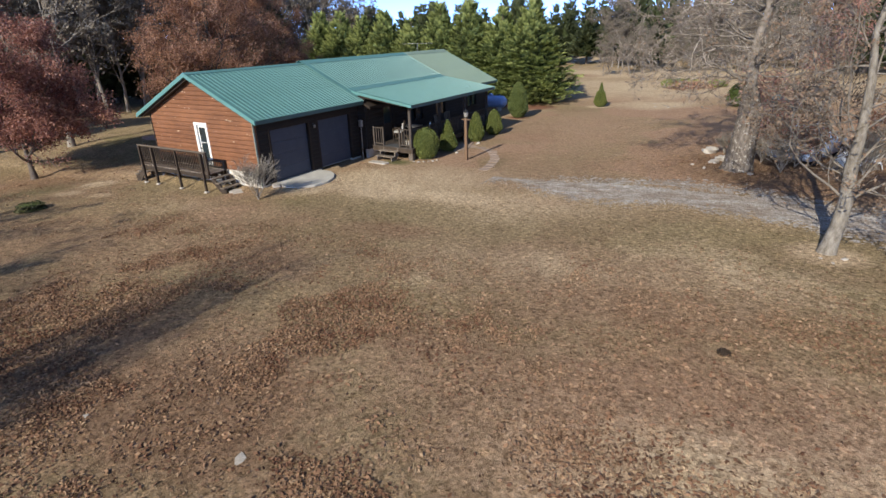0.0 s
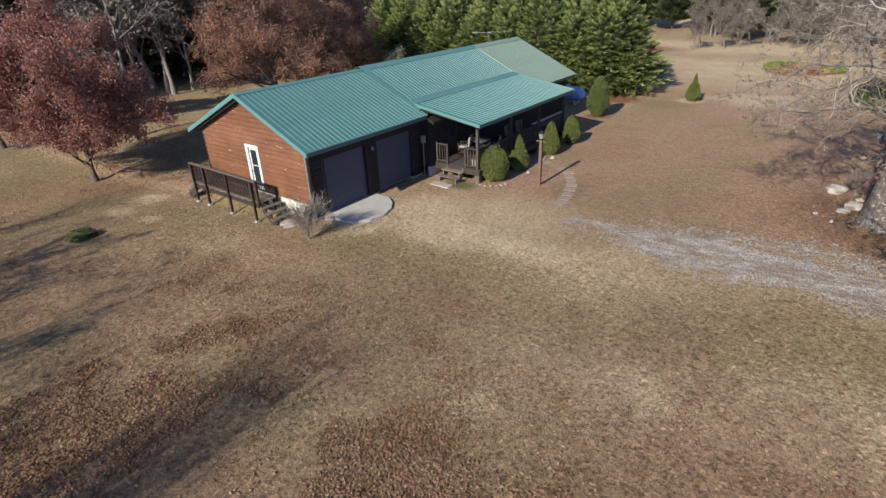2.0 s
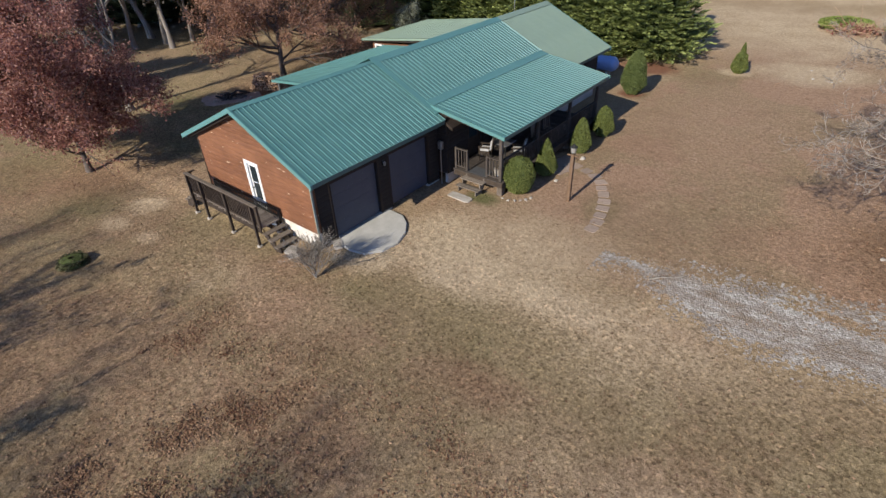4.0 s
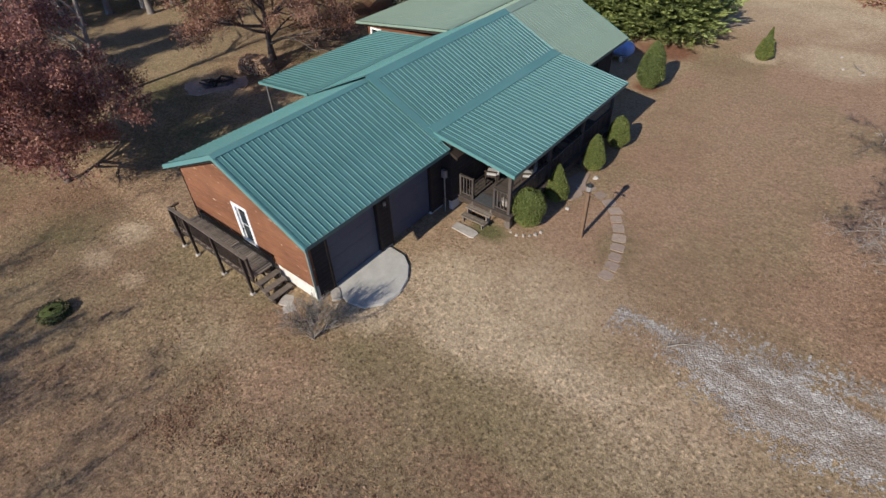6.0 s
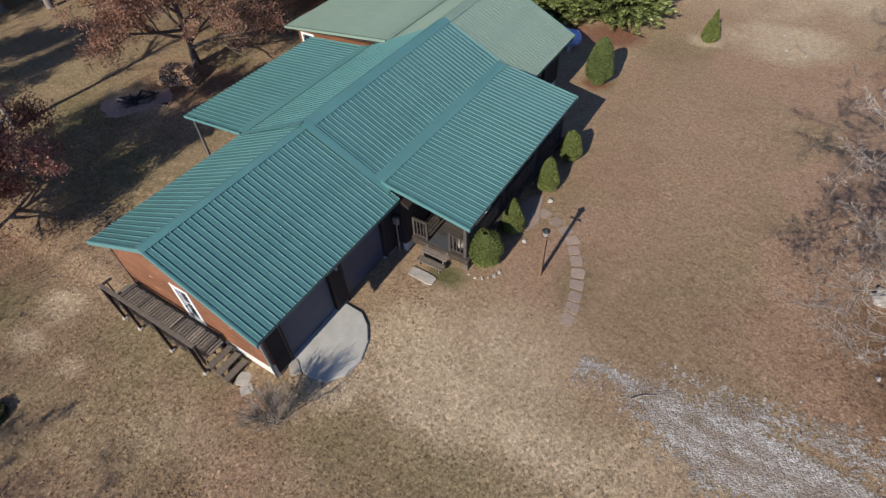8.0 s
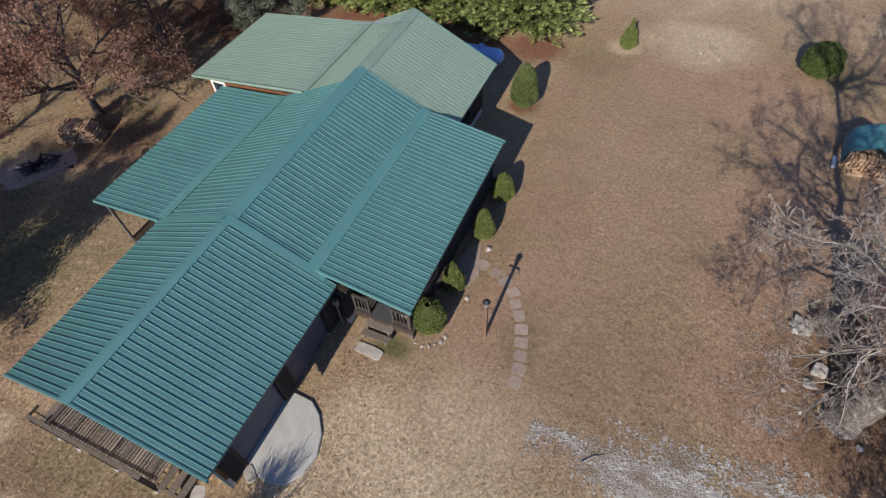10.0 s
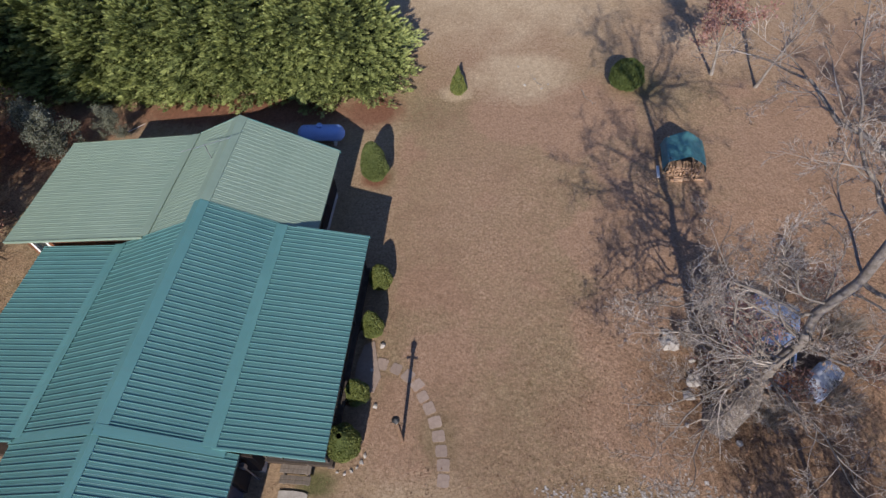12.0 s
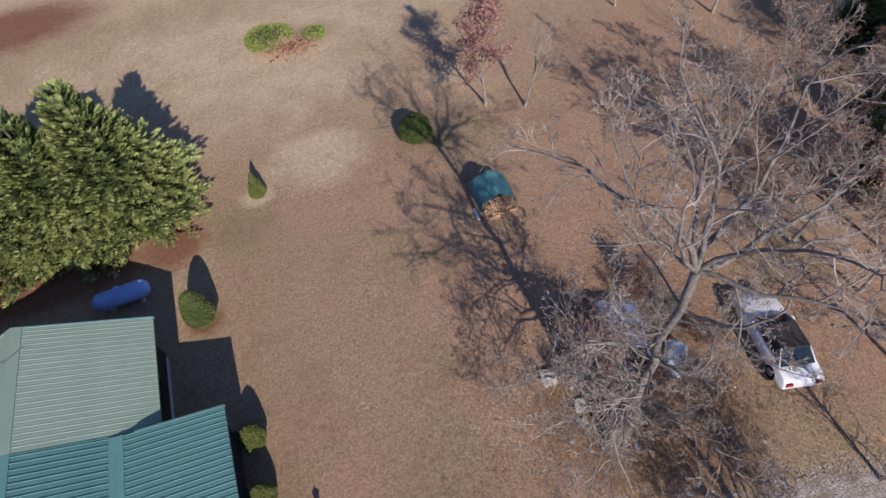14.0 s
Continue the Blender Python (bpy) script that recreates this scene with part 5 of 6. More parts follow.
    V, F = leaf_cards(rng, ends[rng.randint(0, len(ends), 3500)], 0.045)
    put_mesh("dead_leaves", fast_mesh("dead_leaves", V, F), M_BROWNLEAF, ob)


old_tree()
slim = [(12, 0.48, 0.75, 0.22, 0.12, 0.08, 5, 5), (6, 0.5, 0.7, 0.2, 0.15, 0.05, 3, 4), (5, 0.5, 0.7, 0.2, 0.18, 0.04, 3, 2)]
tree("slim_tree", "slim pale tree with a few pinkish leaves", (24.7, 31.1, g(24.7, 31.1)), 51, 6.2, 0.10, slim, M_PALEBARK, M_TWIG, M_PINKLEAF, 5200, 0.085, clear=1.2, lean=(-0.05, 0.06), spray=2.2)
tree("slim_tree", "slim white-trunked bare tree leaning east", (26.9, 29.9, g(26.9, 29.9)), 52, 6.5, 0.09, slim, M_PALEBARK, M_TWIG, lean=(0.2, 0.05))
sap = tree("sapling", "small bare vase-shaped shrub at garage corner", (4.40, -0.88, g(4.4, -0.88)), 53, 0.8, 0.045, [(30, 1.2, 0.55, 0.15, 0.10, 0.10, 4, 4), (8, 0.55, 0.5, 0.25, 0.12, 0.08, 3, 3), (6, 0.5, 0.55, 0.25, 0.12, 0.05, 3, 2)], M_PALEBARK, M_PALEBARK, category="shrub", stout=0.7, fine=0.0048)

for x, y, sc, rt in ((21.2, 11.4, 0.8, 90), (21.9, 9.8, 0.9, 140), (19.7, 12.8, 0.6, 60), (24.6, 10.6, 0.9, 40), (25.6, 13.5, 1.0, 310)):
    tagged(copy_thing(sap, pose(x, y, g(x, y) - 0.02, 0, 0, rt) @ Matrix.Scale(sc, 4)), "bare grey undergrowth shrub beneath the old tree", group="undergrowth beneath the old tree")
tree("red_sapling", "low sapling with reddish leaves beside the old tree", (21.8, 12.6, g(21.8, 12.6)), 54, 3.2, 0.05, [(16, 0.6, 0.8, 0.15, 0.1, 0.06, 4, 4), (6, 0.5, 0.7, 0.2, 0.12, 0.04, 3, 3)], M_LIMB, M_LIMB, M_PINKLEAF, 2600, 0.065, spray=2.5)

thick = tree("undergrowth_shrub", "tangled brown undergrowth shrub beneath the old tree", (22.4, 10.9, g(22.4, 10.9)), 55, 1.5, 0.035, [(22, 1.3, 0.9, 0.05, 0.22, 0.05, 4, 5), (7, 0.55, 0.8, 0.15, 0.25, 0.03, 3, 4), (5, 0.5, 0.8, 0.15, 0.25, 0.02, 3, 2)], M_BRANCH, M_BRANCH, M_LITTERHANG, 1800, 0.05, category="shrub", stout=0.7, fine=0.005, group="undergrowth beneath the old tree")
for x, y, sc, rt in ((26.0, 11.8, 0.8, 330), (25.4, 15.2, 1.0, 100), (21.4, 14.2, 0.9, 200), (20.8, 11.8, 0.8, 45)):
    copy_thing(thick, pose(x, y, g(x, y) - 0.02, 0, 0, rt) @ Matrix.Scale(sc, 4))
hedge_bush = tree("grey_green_bush", "loose grey-green evergreen bush by the hedge", (-12.2, 22.9, g(-12.2, 22.9)), 56, 3.4, 0.06, [(24, 0.42, 1.0, 0.06, 0.12, 0.08, 4, 4), (7, 0.5, 0.8, 0.2, 0.15, 0.05, 3, 3)], M_BRANCH, M_BRANCH, M_SAGELEAF, 9000, 0.055, category="shrub", spray=2.4, group="bushes by the hedge", clear=0.2)
for x, y, sc in ((-14.4, 24.4, 0.85), (-10.6, 25.2, 0.6)):
    copy_thing(hedge_bush, pose(x, y, g(x, y) - 0.02, 0, 0, 50 * x) @ Matrix.Scale(sc, 4))

# woods all round
wood_a = tree("bare_tree", "bare grey tree at the edge of the woods", (33, 19.5, g(33, 19.5)), 61, 8.4, 0.15, BARE, M_TWIG, M_TWIG, M_BROWNLEAF, 2200, 0.06, group="bare trees round the lawn", stout=0.7, fine=0.0068)
wood_b = tree("bare_tree", "bare brown tree with few dead leaves", (33.8, 14.5, g(33.8, 14.5)), 62, 8.0, 0.13, BARE, M_TWIG, M_TWIG, M_TANLEAF, 3200, 0.06, group="bare trees round the lawn", stout=0.7, fine=0.0068)
wood_c = tree("bare_tree", "many-limbed bare grey tree", (34.5, 22.5, g(34.5, 22.5)), 63, 6.4, 0.12, [(16, 0.55, 0.85, 0.12, 0.22, 0.06, 5, 8), (8, 0.5, 0.8, 0.15, 0.26, 0.05, 3, 5), (7, 0.5, 0.8, 0.15, 0.28, 0.04, 3, 3)], M_TWIG, M_TWIG, None, 0, 0.07, group="bare trees round the lawn", stout=0.7, fine=0.0075)
far_a = tree("bare_tree", "distant bare brown woodland tree", (40, 40, 0), 64, 10.0, 0.17, [(12, 0.5, 0.7, 0.2, 0.12, 0.08, 4, 5), (8, 0.5, 0.7, 0.2, 0.15, 0.05, 3, 3), (7, 0.45, 0.7, 0.2, 0.15, 0.04, 3, 2)], M_FARTWIG, M_FARTWIG, M_FARWOOD, 4200, 0.13, group="distant woods", fine=0.01)
far_p = conifer("pine_tree", "distant dark green pine", (30, 60, 0), 65, 10.5, 5.0, 420, 9, 0.55, M_PINE, 0, "distant pines", 0.12, 0.35, 0.8)
ced = conifer("cedar_tree", "dark green cedar among bare trees", (40.5, 15.5, g(40.5, 15.5)), 66, 7.0, 4.0, 800, 16, 0.30, M_PINE, 0, "cedars in the woods", 0.05, 0.6, 0.8)
rnd = random.Random(7)


def plant(src, x, y, s, turn=None):
    copy_thing(src, pose(x, y, g(x, y) - 0.05, 0, 0, rnd.uniform(0, 360) if turn is None else turn) @ Matrix.Scale(s, 4))


for x, y, s, k in ((36.5, 21.5, 0.9, 1), (36.0, 16.5, 0.85, 2), (37.5, 11.5, 0.9, 0), (40.5, 18.5, 0.95, 1), (38.5, 14.0, 0.8, 2), (34.5, 11.0, 0.75, 1), (41.5, 23.5, 0.9, 2), (28.5, 4.5, 0.7, 2), (33, 7, 0.8, 0), (41, 8, 0.9, 2), (46, 13, 1.0, 0), (47, 20, 1.0, 1), (31.6, 28.0, 0.4, 2), (39, 38, 0.8, 2), (45, 34, 0.9, 1), (49, 28, 1.0, 2)):
    plant((wood_a, wood_b, wood_c)[k], x, y, s)
for x, y, s in ((49.5, 26.0, 0.8), (44.5, 19.5, 0.6), (44.5, 9.5, 0.9), (-32, 33, 1.3), (-40, 30, 1.6), (-24, 29, 0.9), (-46, 20, 1.5), (-50, 25, 1.6), (-44, 25, 1.3), (-52, 16, 1.4)):
    plant(ced, x, y, s)
for i in range(64):
    x = -80 + i * 2.5 + rnd.uniform(-1.5, 1.5)
    plant(far_p, x, 92 + 10 * math.sin(i * 1.7) + rnd.uniform(0, 16) - 0.12 * x, rnd.uniform(1.12, 1.42))
for i in range(42):
    x = -4 + i * 1.7
    plant(far_a if i % 5 else far_p, x + rnd.uniform(-1, 1), 76 + 0.10 * x + rnd.uniform(-4, 16), rnd.uniform(0.7, 1.05))
for i in range(26):
    plant(far_a if i % 6 else ced, -38 - rnd.uniform(0, 20) + 0.5 * i, 8 + i * 1.9 + rnd.uniform(-2, 2), rnd.uniform(1.1, 1.6) * (1 if i % 6 else 1.4))
for i in range(14):
    plant(far_a, -34 - rnd.uniform(0, 25), -14 + i * 2.6, rnd.uniform(1.1, 1.5))
for i in range(16):
    plant(far_a if i % 4 else far_p, 48 + rnd.uniform(0, 14), -10 + i * 4.5, rnd.uniform(0.7, 1.1))

for i in range(110):
    plant(far_a, 2 + i * 0.55 + rnd.uniform(-1, 1), 60 + 0.07 * i + rnd.uniform(-2, 14), rnd.uniform(0.2, 0.5))
for x, y, s in ((-33, 14, 1.1), (-35, 19, 1.2), (-33, 24, 1.0), (-37, 9, 1.1), (-34, 28, 1.1), (-36, 12, 1.2), (-34, 16.5, 0.9), (-37.5, 21, 1.2), (-39, 15, 1.2), (-31, 29, 0.8)):
    plant(far_a, x, y, s * 1.2)
for i in range(12):
    plant(far_a, -62 + i * 2.6, 34 + rnd.uniform(0, 22) - 0.4 * i, rnd.uniform(1.0, 1.4))

# trees south of the lawn, whose long shadows lie on it
for x, y, rt, h in ((8.7, -20.4, 0, 1.2), (9.2, -20.9, 130, 1.3), (9.7, -20.7, 250, 1.25), (10.2, -20.2, 70, 1.15), (10.6, -21.2, 310, 1.3), (9.5, -19.6, 20, 1.0), (10.1, -19.4, 200, 1.0)):
    copy_thing(wood_c, pose(x, y, g(x, y) - 0.05, 0, 0, rt) @ Matrix.Diagonal((0.36, 0.5, h, 1)))
plant(wood_b, -3.2, -17.5, 0.9, 20)
plant(wood_a, 1.6, -22.0, 0.95, 70)
plant(wood_c, -8.5, -14.5, 1.0, 10)
for x, y, s, rt in ((3.2, -17.2, 0.85, 40), (6.2, -18.8, 0.8, 120), (-0.8, -15.6, 0.8, 210), (-5.8, -16.4, 0.9, 300), (5.0, -20.5, 0.9, 75)):
    plant(wood_c, x, y, s, rt)

# ---- paving ----
def slab_outline(n, rng, rx, ry, rough):
    return [((rx + rng.uniform(-rough, rough)) * math.copysign(abs(math.cos(a)) ** 0.32, math.cos(a)), (ry + rng.uniform(-rough, rough)) * math.copysign(abs(math.sin(a)) ** 0.32, math.sin(a))) for a in (i * math.tau / n for i in range(n))]


apron = B()
prism(apron, [(3.12, 1.0), (4.15, 0.85), (4.75, 0.98), (5.15, 1.5), (5.25, 2.2), (5.0, 2.9), (4.6, 3.4), (4.1, 3.72), (3.4, 3.75), (3.12, 3.6)], "z", -0.15, 0.075)
bmesh.ops.bevel(apron, geom=[e for e in apron.edges if all(v.co.z > 0 for v in e.verts)], offset=0.025, segments=2, affect="EDGES")
tagged(part("concrete_apron", apron, M_CONCRETE, None, "pale poured concrete apron before garage door"), category="concrete pad", kind="structure")
rng0 = random.Random(3)
STEPS = ((10.33, 7.13, -4), (10.29, 7.66, 2), (10.18, 8.16, 6), (10.03, 8.70, 10), (9.85, 9.22, 18), (9.58, 9.75, 26), (9.28, 10.20, 32), (9.01, 10.68, 42), (8.59, 11.04, 55), (8.08, 11.30, 70), (7.47, 11.48, 80))
for x, y, a in STEPS:
    bm = prism(B(), slab_outline(20, rng0, 0.235 + rng0.uniform(-0.03, 0.03), 0.225 + rng0.uniform(-0.02, 0.02), 0.012), "z", -0.06, 0.014)
    ob = part("stepping_stone", bm, M_STONE, None, "flat pinkish sandstone stepping stone in the grass")
    ob.matrix_basis = pose(x, y, g(x, y), rng0.uniform(-2, 2), rng0.uniform(-2, 2), a)
    tagged(ob, category="stepping stone", group="stepping stone path")
for x, y, rx, ry, a, z in ((4.98, 6.19, 0.54, 0.21, -3, 0.05), (2.35, -0.28, 0.22, 0.24, 20, 0.04), (2.75, -0.50, 0.2, 0.17, 60, 0.03), (3.55, 0.85, 0.26, 0.17, -35, 0.10)):
    bm = prism(B(), slab_outline(16, rng0, rx, ry, 0.02), "z", -0.06, z)
    ob = part("paving_slab", bm, M_ROCK, None, "pale stone slab lying in the grass")
    ob.matrix_basis = pose(x, y, g(x, y), 0, 0, a)
    tagged(ob, category="slab")


def rock(x, y, s, flat, seed, label="pale weathered limestone rock", group="loose pale rocks"):
    r = random.Random(seed)
    bm = B()
    bmesh.ops.create_icosphere(bm, subdivisions=2 if s > 0.15 else 1, radius=s)
    for v in bm.verts:
        k = 1 + 0.8 * noise.noise(v.co * (1.3 / s) + Vector((seed, 0, 0))) + r.uniform(-0.08, 0.08)
        v.co = Vector((v.co.x * k * 1.25, v.co.y * k, v.co.z * k * flat))
    ob = part("rock", bm, M_ROCK, None, label)
    ob.matrix_basis = pose(x, y, g(x, y) + s * flat * 0.35, 0, 0, r.uniform(0, 360))
    return tagged(ob, category="rock", group=group)


for i, (x, y, s) in enumerate(((6.95, 7.25, 0.07), (7.12, 7.38, 0.06), (7.28, 7.55, 0.08), (7.36, 7.80, 0.07), (6.70, 7.12, 0.06), (6.42, 7.16, 0.06), (7.46, 9.7, 0.08), (7.05, 11.2, 0.10), (7.35, 12.3, 0.12))):
    rock(x, y, s, 0.7, i, "small white edging stone by the shrubs", "white edging stones")
for i, (x, y, s) in enumerate(((19.05, 12.9, 0.32), (19.75, 11.3, 0.24), (19.45, 10.7, 0.20), (20.9, 9.0, 0.11), (19.2, 9.6, 0.09), (18.7, 10.2, 0.08), (19.9, 12.2, 0.13))):
    rock(x, y, s, 0.62, 30 + i)


# ---- things on the lawn ----
lamp_post = thing("lamp_post", "brown timber post with a small dark lantern on top", "lamp post", (8.68, 8.45, g(8.68, 8.45)))
part("post", box(B(), -0.068, 0.068, -0.068, 0.068, -0.2, 2.02, 0.012), M_POST, lamp_post)
part("crossbar", box(B(), -0.24, 0.24, -0.025, 0.025, 1.93, 1.98, 0.006), M_POST, lamp_post)
lan = part("lantern", cyl(B(), (0, 0, 2.02), (0, 0, 2.08), 0.05, 0.09, 8), M_IRON, lamp_post, "dark metal lantern")
part("lantern_glass", cyl(B(), (0, 0, 2.08), (0, 0, 2.30), 0.085, 0.115, 8), M_LAMPGLASS, lan)
part("lantern_roof", cyl(cyl(B(), (0, 0, 2.30), (0, 0, 2.40), 0.15, 0.03, 8), (0, 0, 2.40), (0, 0, 2.45), 0.02, 0.012, 8), M_IRON, lan)
for x in (-0.2, 0.2):
    part("hook", cyl(B(), (x, 0, 1.93), (x, 0, 1.80), 0.008), M_IRON, lamp_post)

hose = thing("hose_stand", "thin grey metal stand with a box by the garage", "stand", (3.62, 6.72, g(3.6, 6.7)))
part("pole", cyl(B(), (0, 0, -0.1), (0, 0, 1.75), 0.022), M_HUB, hose)
part("box", box(B(), -0.10, 0.10, -0.07, 0.07, 1.62, 1.95, 0.01), M_HUB, hose)

tank = thing("gas_tank", "bright blue painted propane tank lying on feet", "tank", (2.18, 24.75, g(2.2, 24.7)), 3)
bm = B()
rings = []
R, HL = 0.46, 0.98
for k, (x, r) in enumerate([(-HL - 0.34, 0.02), (-HL - 0.31, 0.18), (-HL - 0.22, 0.32), (-HL - 0.10, 0.42), (-HL, R), (HL, R), (HL + 0.10, 0.42), (HL + 0.22, 0.32), (HL + 0.31, 0.18), (HL + 0.34, 0.02)]):
    rings.append([bm.verts.new((x, r * math.cos(a), 0.72 + r * math.sin(a))) for a in (i * math.tau / 20 for i in range(20))])
for a, b in zip(rings, rings[1:]):
    for i in range(20):
        bm.faces.new((a[i], a[(i + 1) % 20], b[(i + 1) % 20], b[i]))
part("shell", bm, M_TANK, tank, "", True)
part("valve_dome", cyl(B(), (0, 0, 1.16), (0, 0, 1.32), 0.17, 0.15, 14), M_TANK, tank)
for x in (-0.7, 0.7):
    part("foot", box(B(), x - 0.08, x + 0.08, -0.32, 0.32, -0.1, 0.34, 0.01), M_CONCRETE, tank)
    part("lifting_lug", box(B(), x - 0.04, x + 0.04, -0.01, 0.01, 1.16, 1.24), M_TANK, tank)


def log(parent, p, axis, r, ln, seed, name="log"):
    q = random.Random(seed)
    n = q.choice((3, 4, 5, 7))
    out = [(r * (0.8 + 0.4 * q.random()) * math.cos(i * math.tau / n + q.random()), r * (0.8 + 0.4 * q.random()) * math.sin(i * math.tau / n + q.random())) for i in range(n)]
    out.sort(key=lambda c: math.atan2(c[1], c[0]))
    bm = prism(B(), out, axis, -ln / 2, ln / 2)
    ob = part(name, bm, M_LOG, parent)
    ob.matrix_basis = pose(*p, q.uniform(-6, 6), q.uniform(-6, 6), q.uniform(-6, 6))
    return ob


pile = thing("firewood_stack", "stack of split tan firewood under the oak", "woodpile", (-15.6, 11.6, g(-15.6, 11.6)), 23)
q = random.Random(9)
n = 0
for row in range(7):
    for c in range(15 - row):
        for d in (-0.22, 0.24):
            n += 1
            log(pile, (-1.15 + c * 0.165 + row * 0.08, d + q.uniform(-0.05, 0.05), 0.09 + row * 0.145), "y", 0.085, 0.44, n)
pit = thing("fire_pit", "pinkish ash patch with black charred logs", "fire pit", (-16.0, 9.0, g(-16, 9)), 52)
part("ash_bed", prism(B(), slab_outline(26, rng0, 1.9, 1.0, 0.28), "z", -0.05, 0.03), M_PINKASH, pit, "pale pinkish ash and earth")
part("char_bed", prism(B(), slab_outline(20, rng0, 0.85, 0.42, 0.14), "z", 0.0, 0.06), M_ASH, pit, "black charred wood and cinders")
for i in range(9):
    bm = B()
    bmesh.ops.create_icosphere(bm, subdivisions=1, radius=rng0.uniform(0.09, 0.17))
    for v in bm.verts:
        v.co = v.co * (1 + 0.6 * noise.noise(v.co * 5 + Vector((i, 0, 0))))
    ob = part("stone", bm, M_STONE, pit)
    ob.location = (rng0.uniform(-1.3, 1.3), rng0.uniform(-0.7, 0.7), 0.08)
for i in range(10):
    bm = cyl(B(), (-0.42, 0, 0), (0.42, 0, 0), rng0.uniform(0.05, 0.10), 0.05, 7)
    ob = part("charred_log", bm, M_IRON, pit)
    ob.matrix_basis = pose(rng0.uniform(-0.8, 0.8), rng0.uniform(-0.3, 0.3), 0.14 + 0.02 * i, 0, rng0.uniform(-14, 14), rng0.uniform(0, 180))

# tarpaulin-covered wood store
store = thing("wood_store", "small wood store under a sagging teal tarpaulin", "woodshed", (21.45, 23.4, g(21.45, 23.4)), -6)
store.scale = (0.92, 0.84, 0.92)
for x in (-0.85, 0.85):
    for y in (-0.95, 0.95):
        part("corner_post", box(B(), x - 0.05, x + 0.05, y - 0.05, y + 0.05, -0.2, 1.12, 0.008), M_OLDWOOD, store)
xs, ys = np.linspace(-1.12, 1.12, 22), np.linspace(-1.25, 1.25, 22)
X, Y = np.meshgrid(xs, ys, indexing="ij")
Z = 1.62 - 0.55 * np.abs(X) ** 1.1 - 0.05 * np.abs(Y) + 0.10 * (fbm(X * 2.3 + 5, Y * 2.3, 3) - 0.5) - 0.55 * sm(0.98, 1.14, np.abs(X)) - 0.5 * sm(1.05, 1.27, Y)
V = np.stack([X, Y, Z], -1).reshape(-1, 3)
i = (np.arange(21)[:, None] * 22 + np.arange(21)[None]).ravel()
put_mesh("tarpaulin", fast_mesh("tarpaulin", V, np.stack([i, i + 22, i + 23, i + 1], 1)), M_TARP, store, "creased teal plastic sheet", True)
for row in range(5):
    for c in range(10):
        n += 1
        log(store, (-0.75 + c * 0.165, -0.98 + q.uniform(-0.05, 0.05), 0.10 + row * 0.15), "y", 0.085, 0.5, n)
for i in range(8):
    n += 1
    log(store, (q.uniform(-0.6, 1.0), -1.5 + q.uniform(-0.2, 0.2), 0.08), "x", 0.08, 0.45, n)
part("white_board", box(B(), -1.32, -1.16, -1.5, -0.5, 0.02, 0.10, 0.01), M_WHITE, store, "white painted board")


# white sheet thrown over timber under the trees
heap = thing("covered_heap", "crumpled white plastic sheet over a timber heap", "tarpaulin", (24.45, 11.55, g(24.4, 11.5)), 40)
xs = np.linspace(-0.85, 0.85, 18)
X, Y = np.meshgrid(xs, xs * 0.55, indexing="ij")
Z = 0.72 - 0.5 * sm(0.55, 0.86, np.abs(X)) - 0.45 * sm(0.28, 0.48, np.abs(Y)) + 0.30 * (fbm(X * 3 + 7, Y * 3, 3) - 0.5)
j = (np.arange(17)[:, None] * 18 + np.arange(17)[None]).ravel()
put_mesh("white_sheet", fast_mesh("white_sheet", np.stack([X, Y, Z], -1).reshape(-1, 3), np.stack([j, j + 18, j + 19, j + 1], 1)), M_WHITE, heap)
for k in range(4):
    part("timber", box(B(), -0.95, 0.80, -0.36 + 0.19 * k, -0.22 + 0.19 * k, 0.0, 0.22 + 0.05 * k, 0.01), M_OLDWOOD, heap)

# small things lying about
bm = B()
for k in range(6):
    cyl(bm, (0.36 * k, 0, 0.03), (0.36 * k + 0.35, 0, 0.03), 0.020, 0.019, 8)
pole = tagged(part("white_pole", bm, M_WHITE, None, "jointed white plastic pole lying by the hedge"), category="pole")
pole.matrix_basis = pose(-10.2, 25.7, g(-10.2, 25.7), 0, 0, 45)
patch = thing("leaf_clump", "dark clump of leaves on the lawn", "leaf clump", (21.1, -4.95, g(21.1, -4.95)))
V, F = leaf_cards(np.random.RandomState(8), np.random.RandomState(9).normal(0, 1, (260, 3)) * np.array([0.045, 0.04, 0.01]) + np.array([0, 0, 0.025]), 0.04, 0.4)
put_mesh("wet_leaf_mat", fast_mesh("wet_leaf_mat", V, F), M_DARKCLUMP, patch)
rock(15.15, -10.75, 0.11, 0.14, 71, "flat pale stone showing through fallen leaves", "")
rock(11.9, -11.3, 0.05, 0.4, 72, "small white stone in the grass", "")
for i, (x, y, s) in enumerate(((23.3, 0.9, 0.07), (23.05, 0.55, 0.05), (22.8, 0.75, 0.06), (13.6, 30.3, 0.10), (14.2, 30.9, 0.07), (13.2, 32.2, 0.09), (14.6, 29.9, 0.08), (15.0, 30.3, 0.06))):
    rock(x, y, s, 0.5, 80 + i)

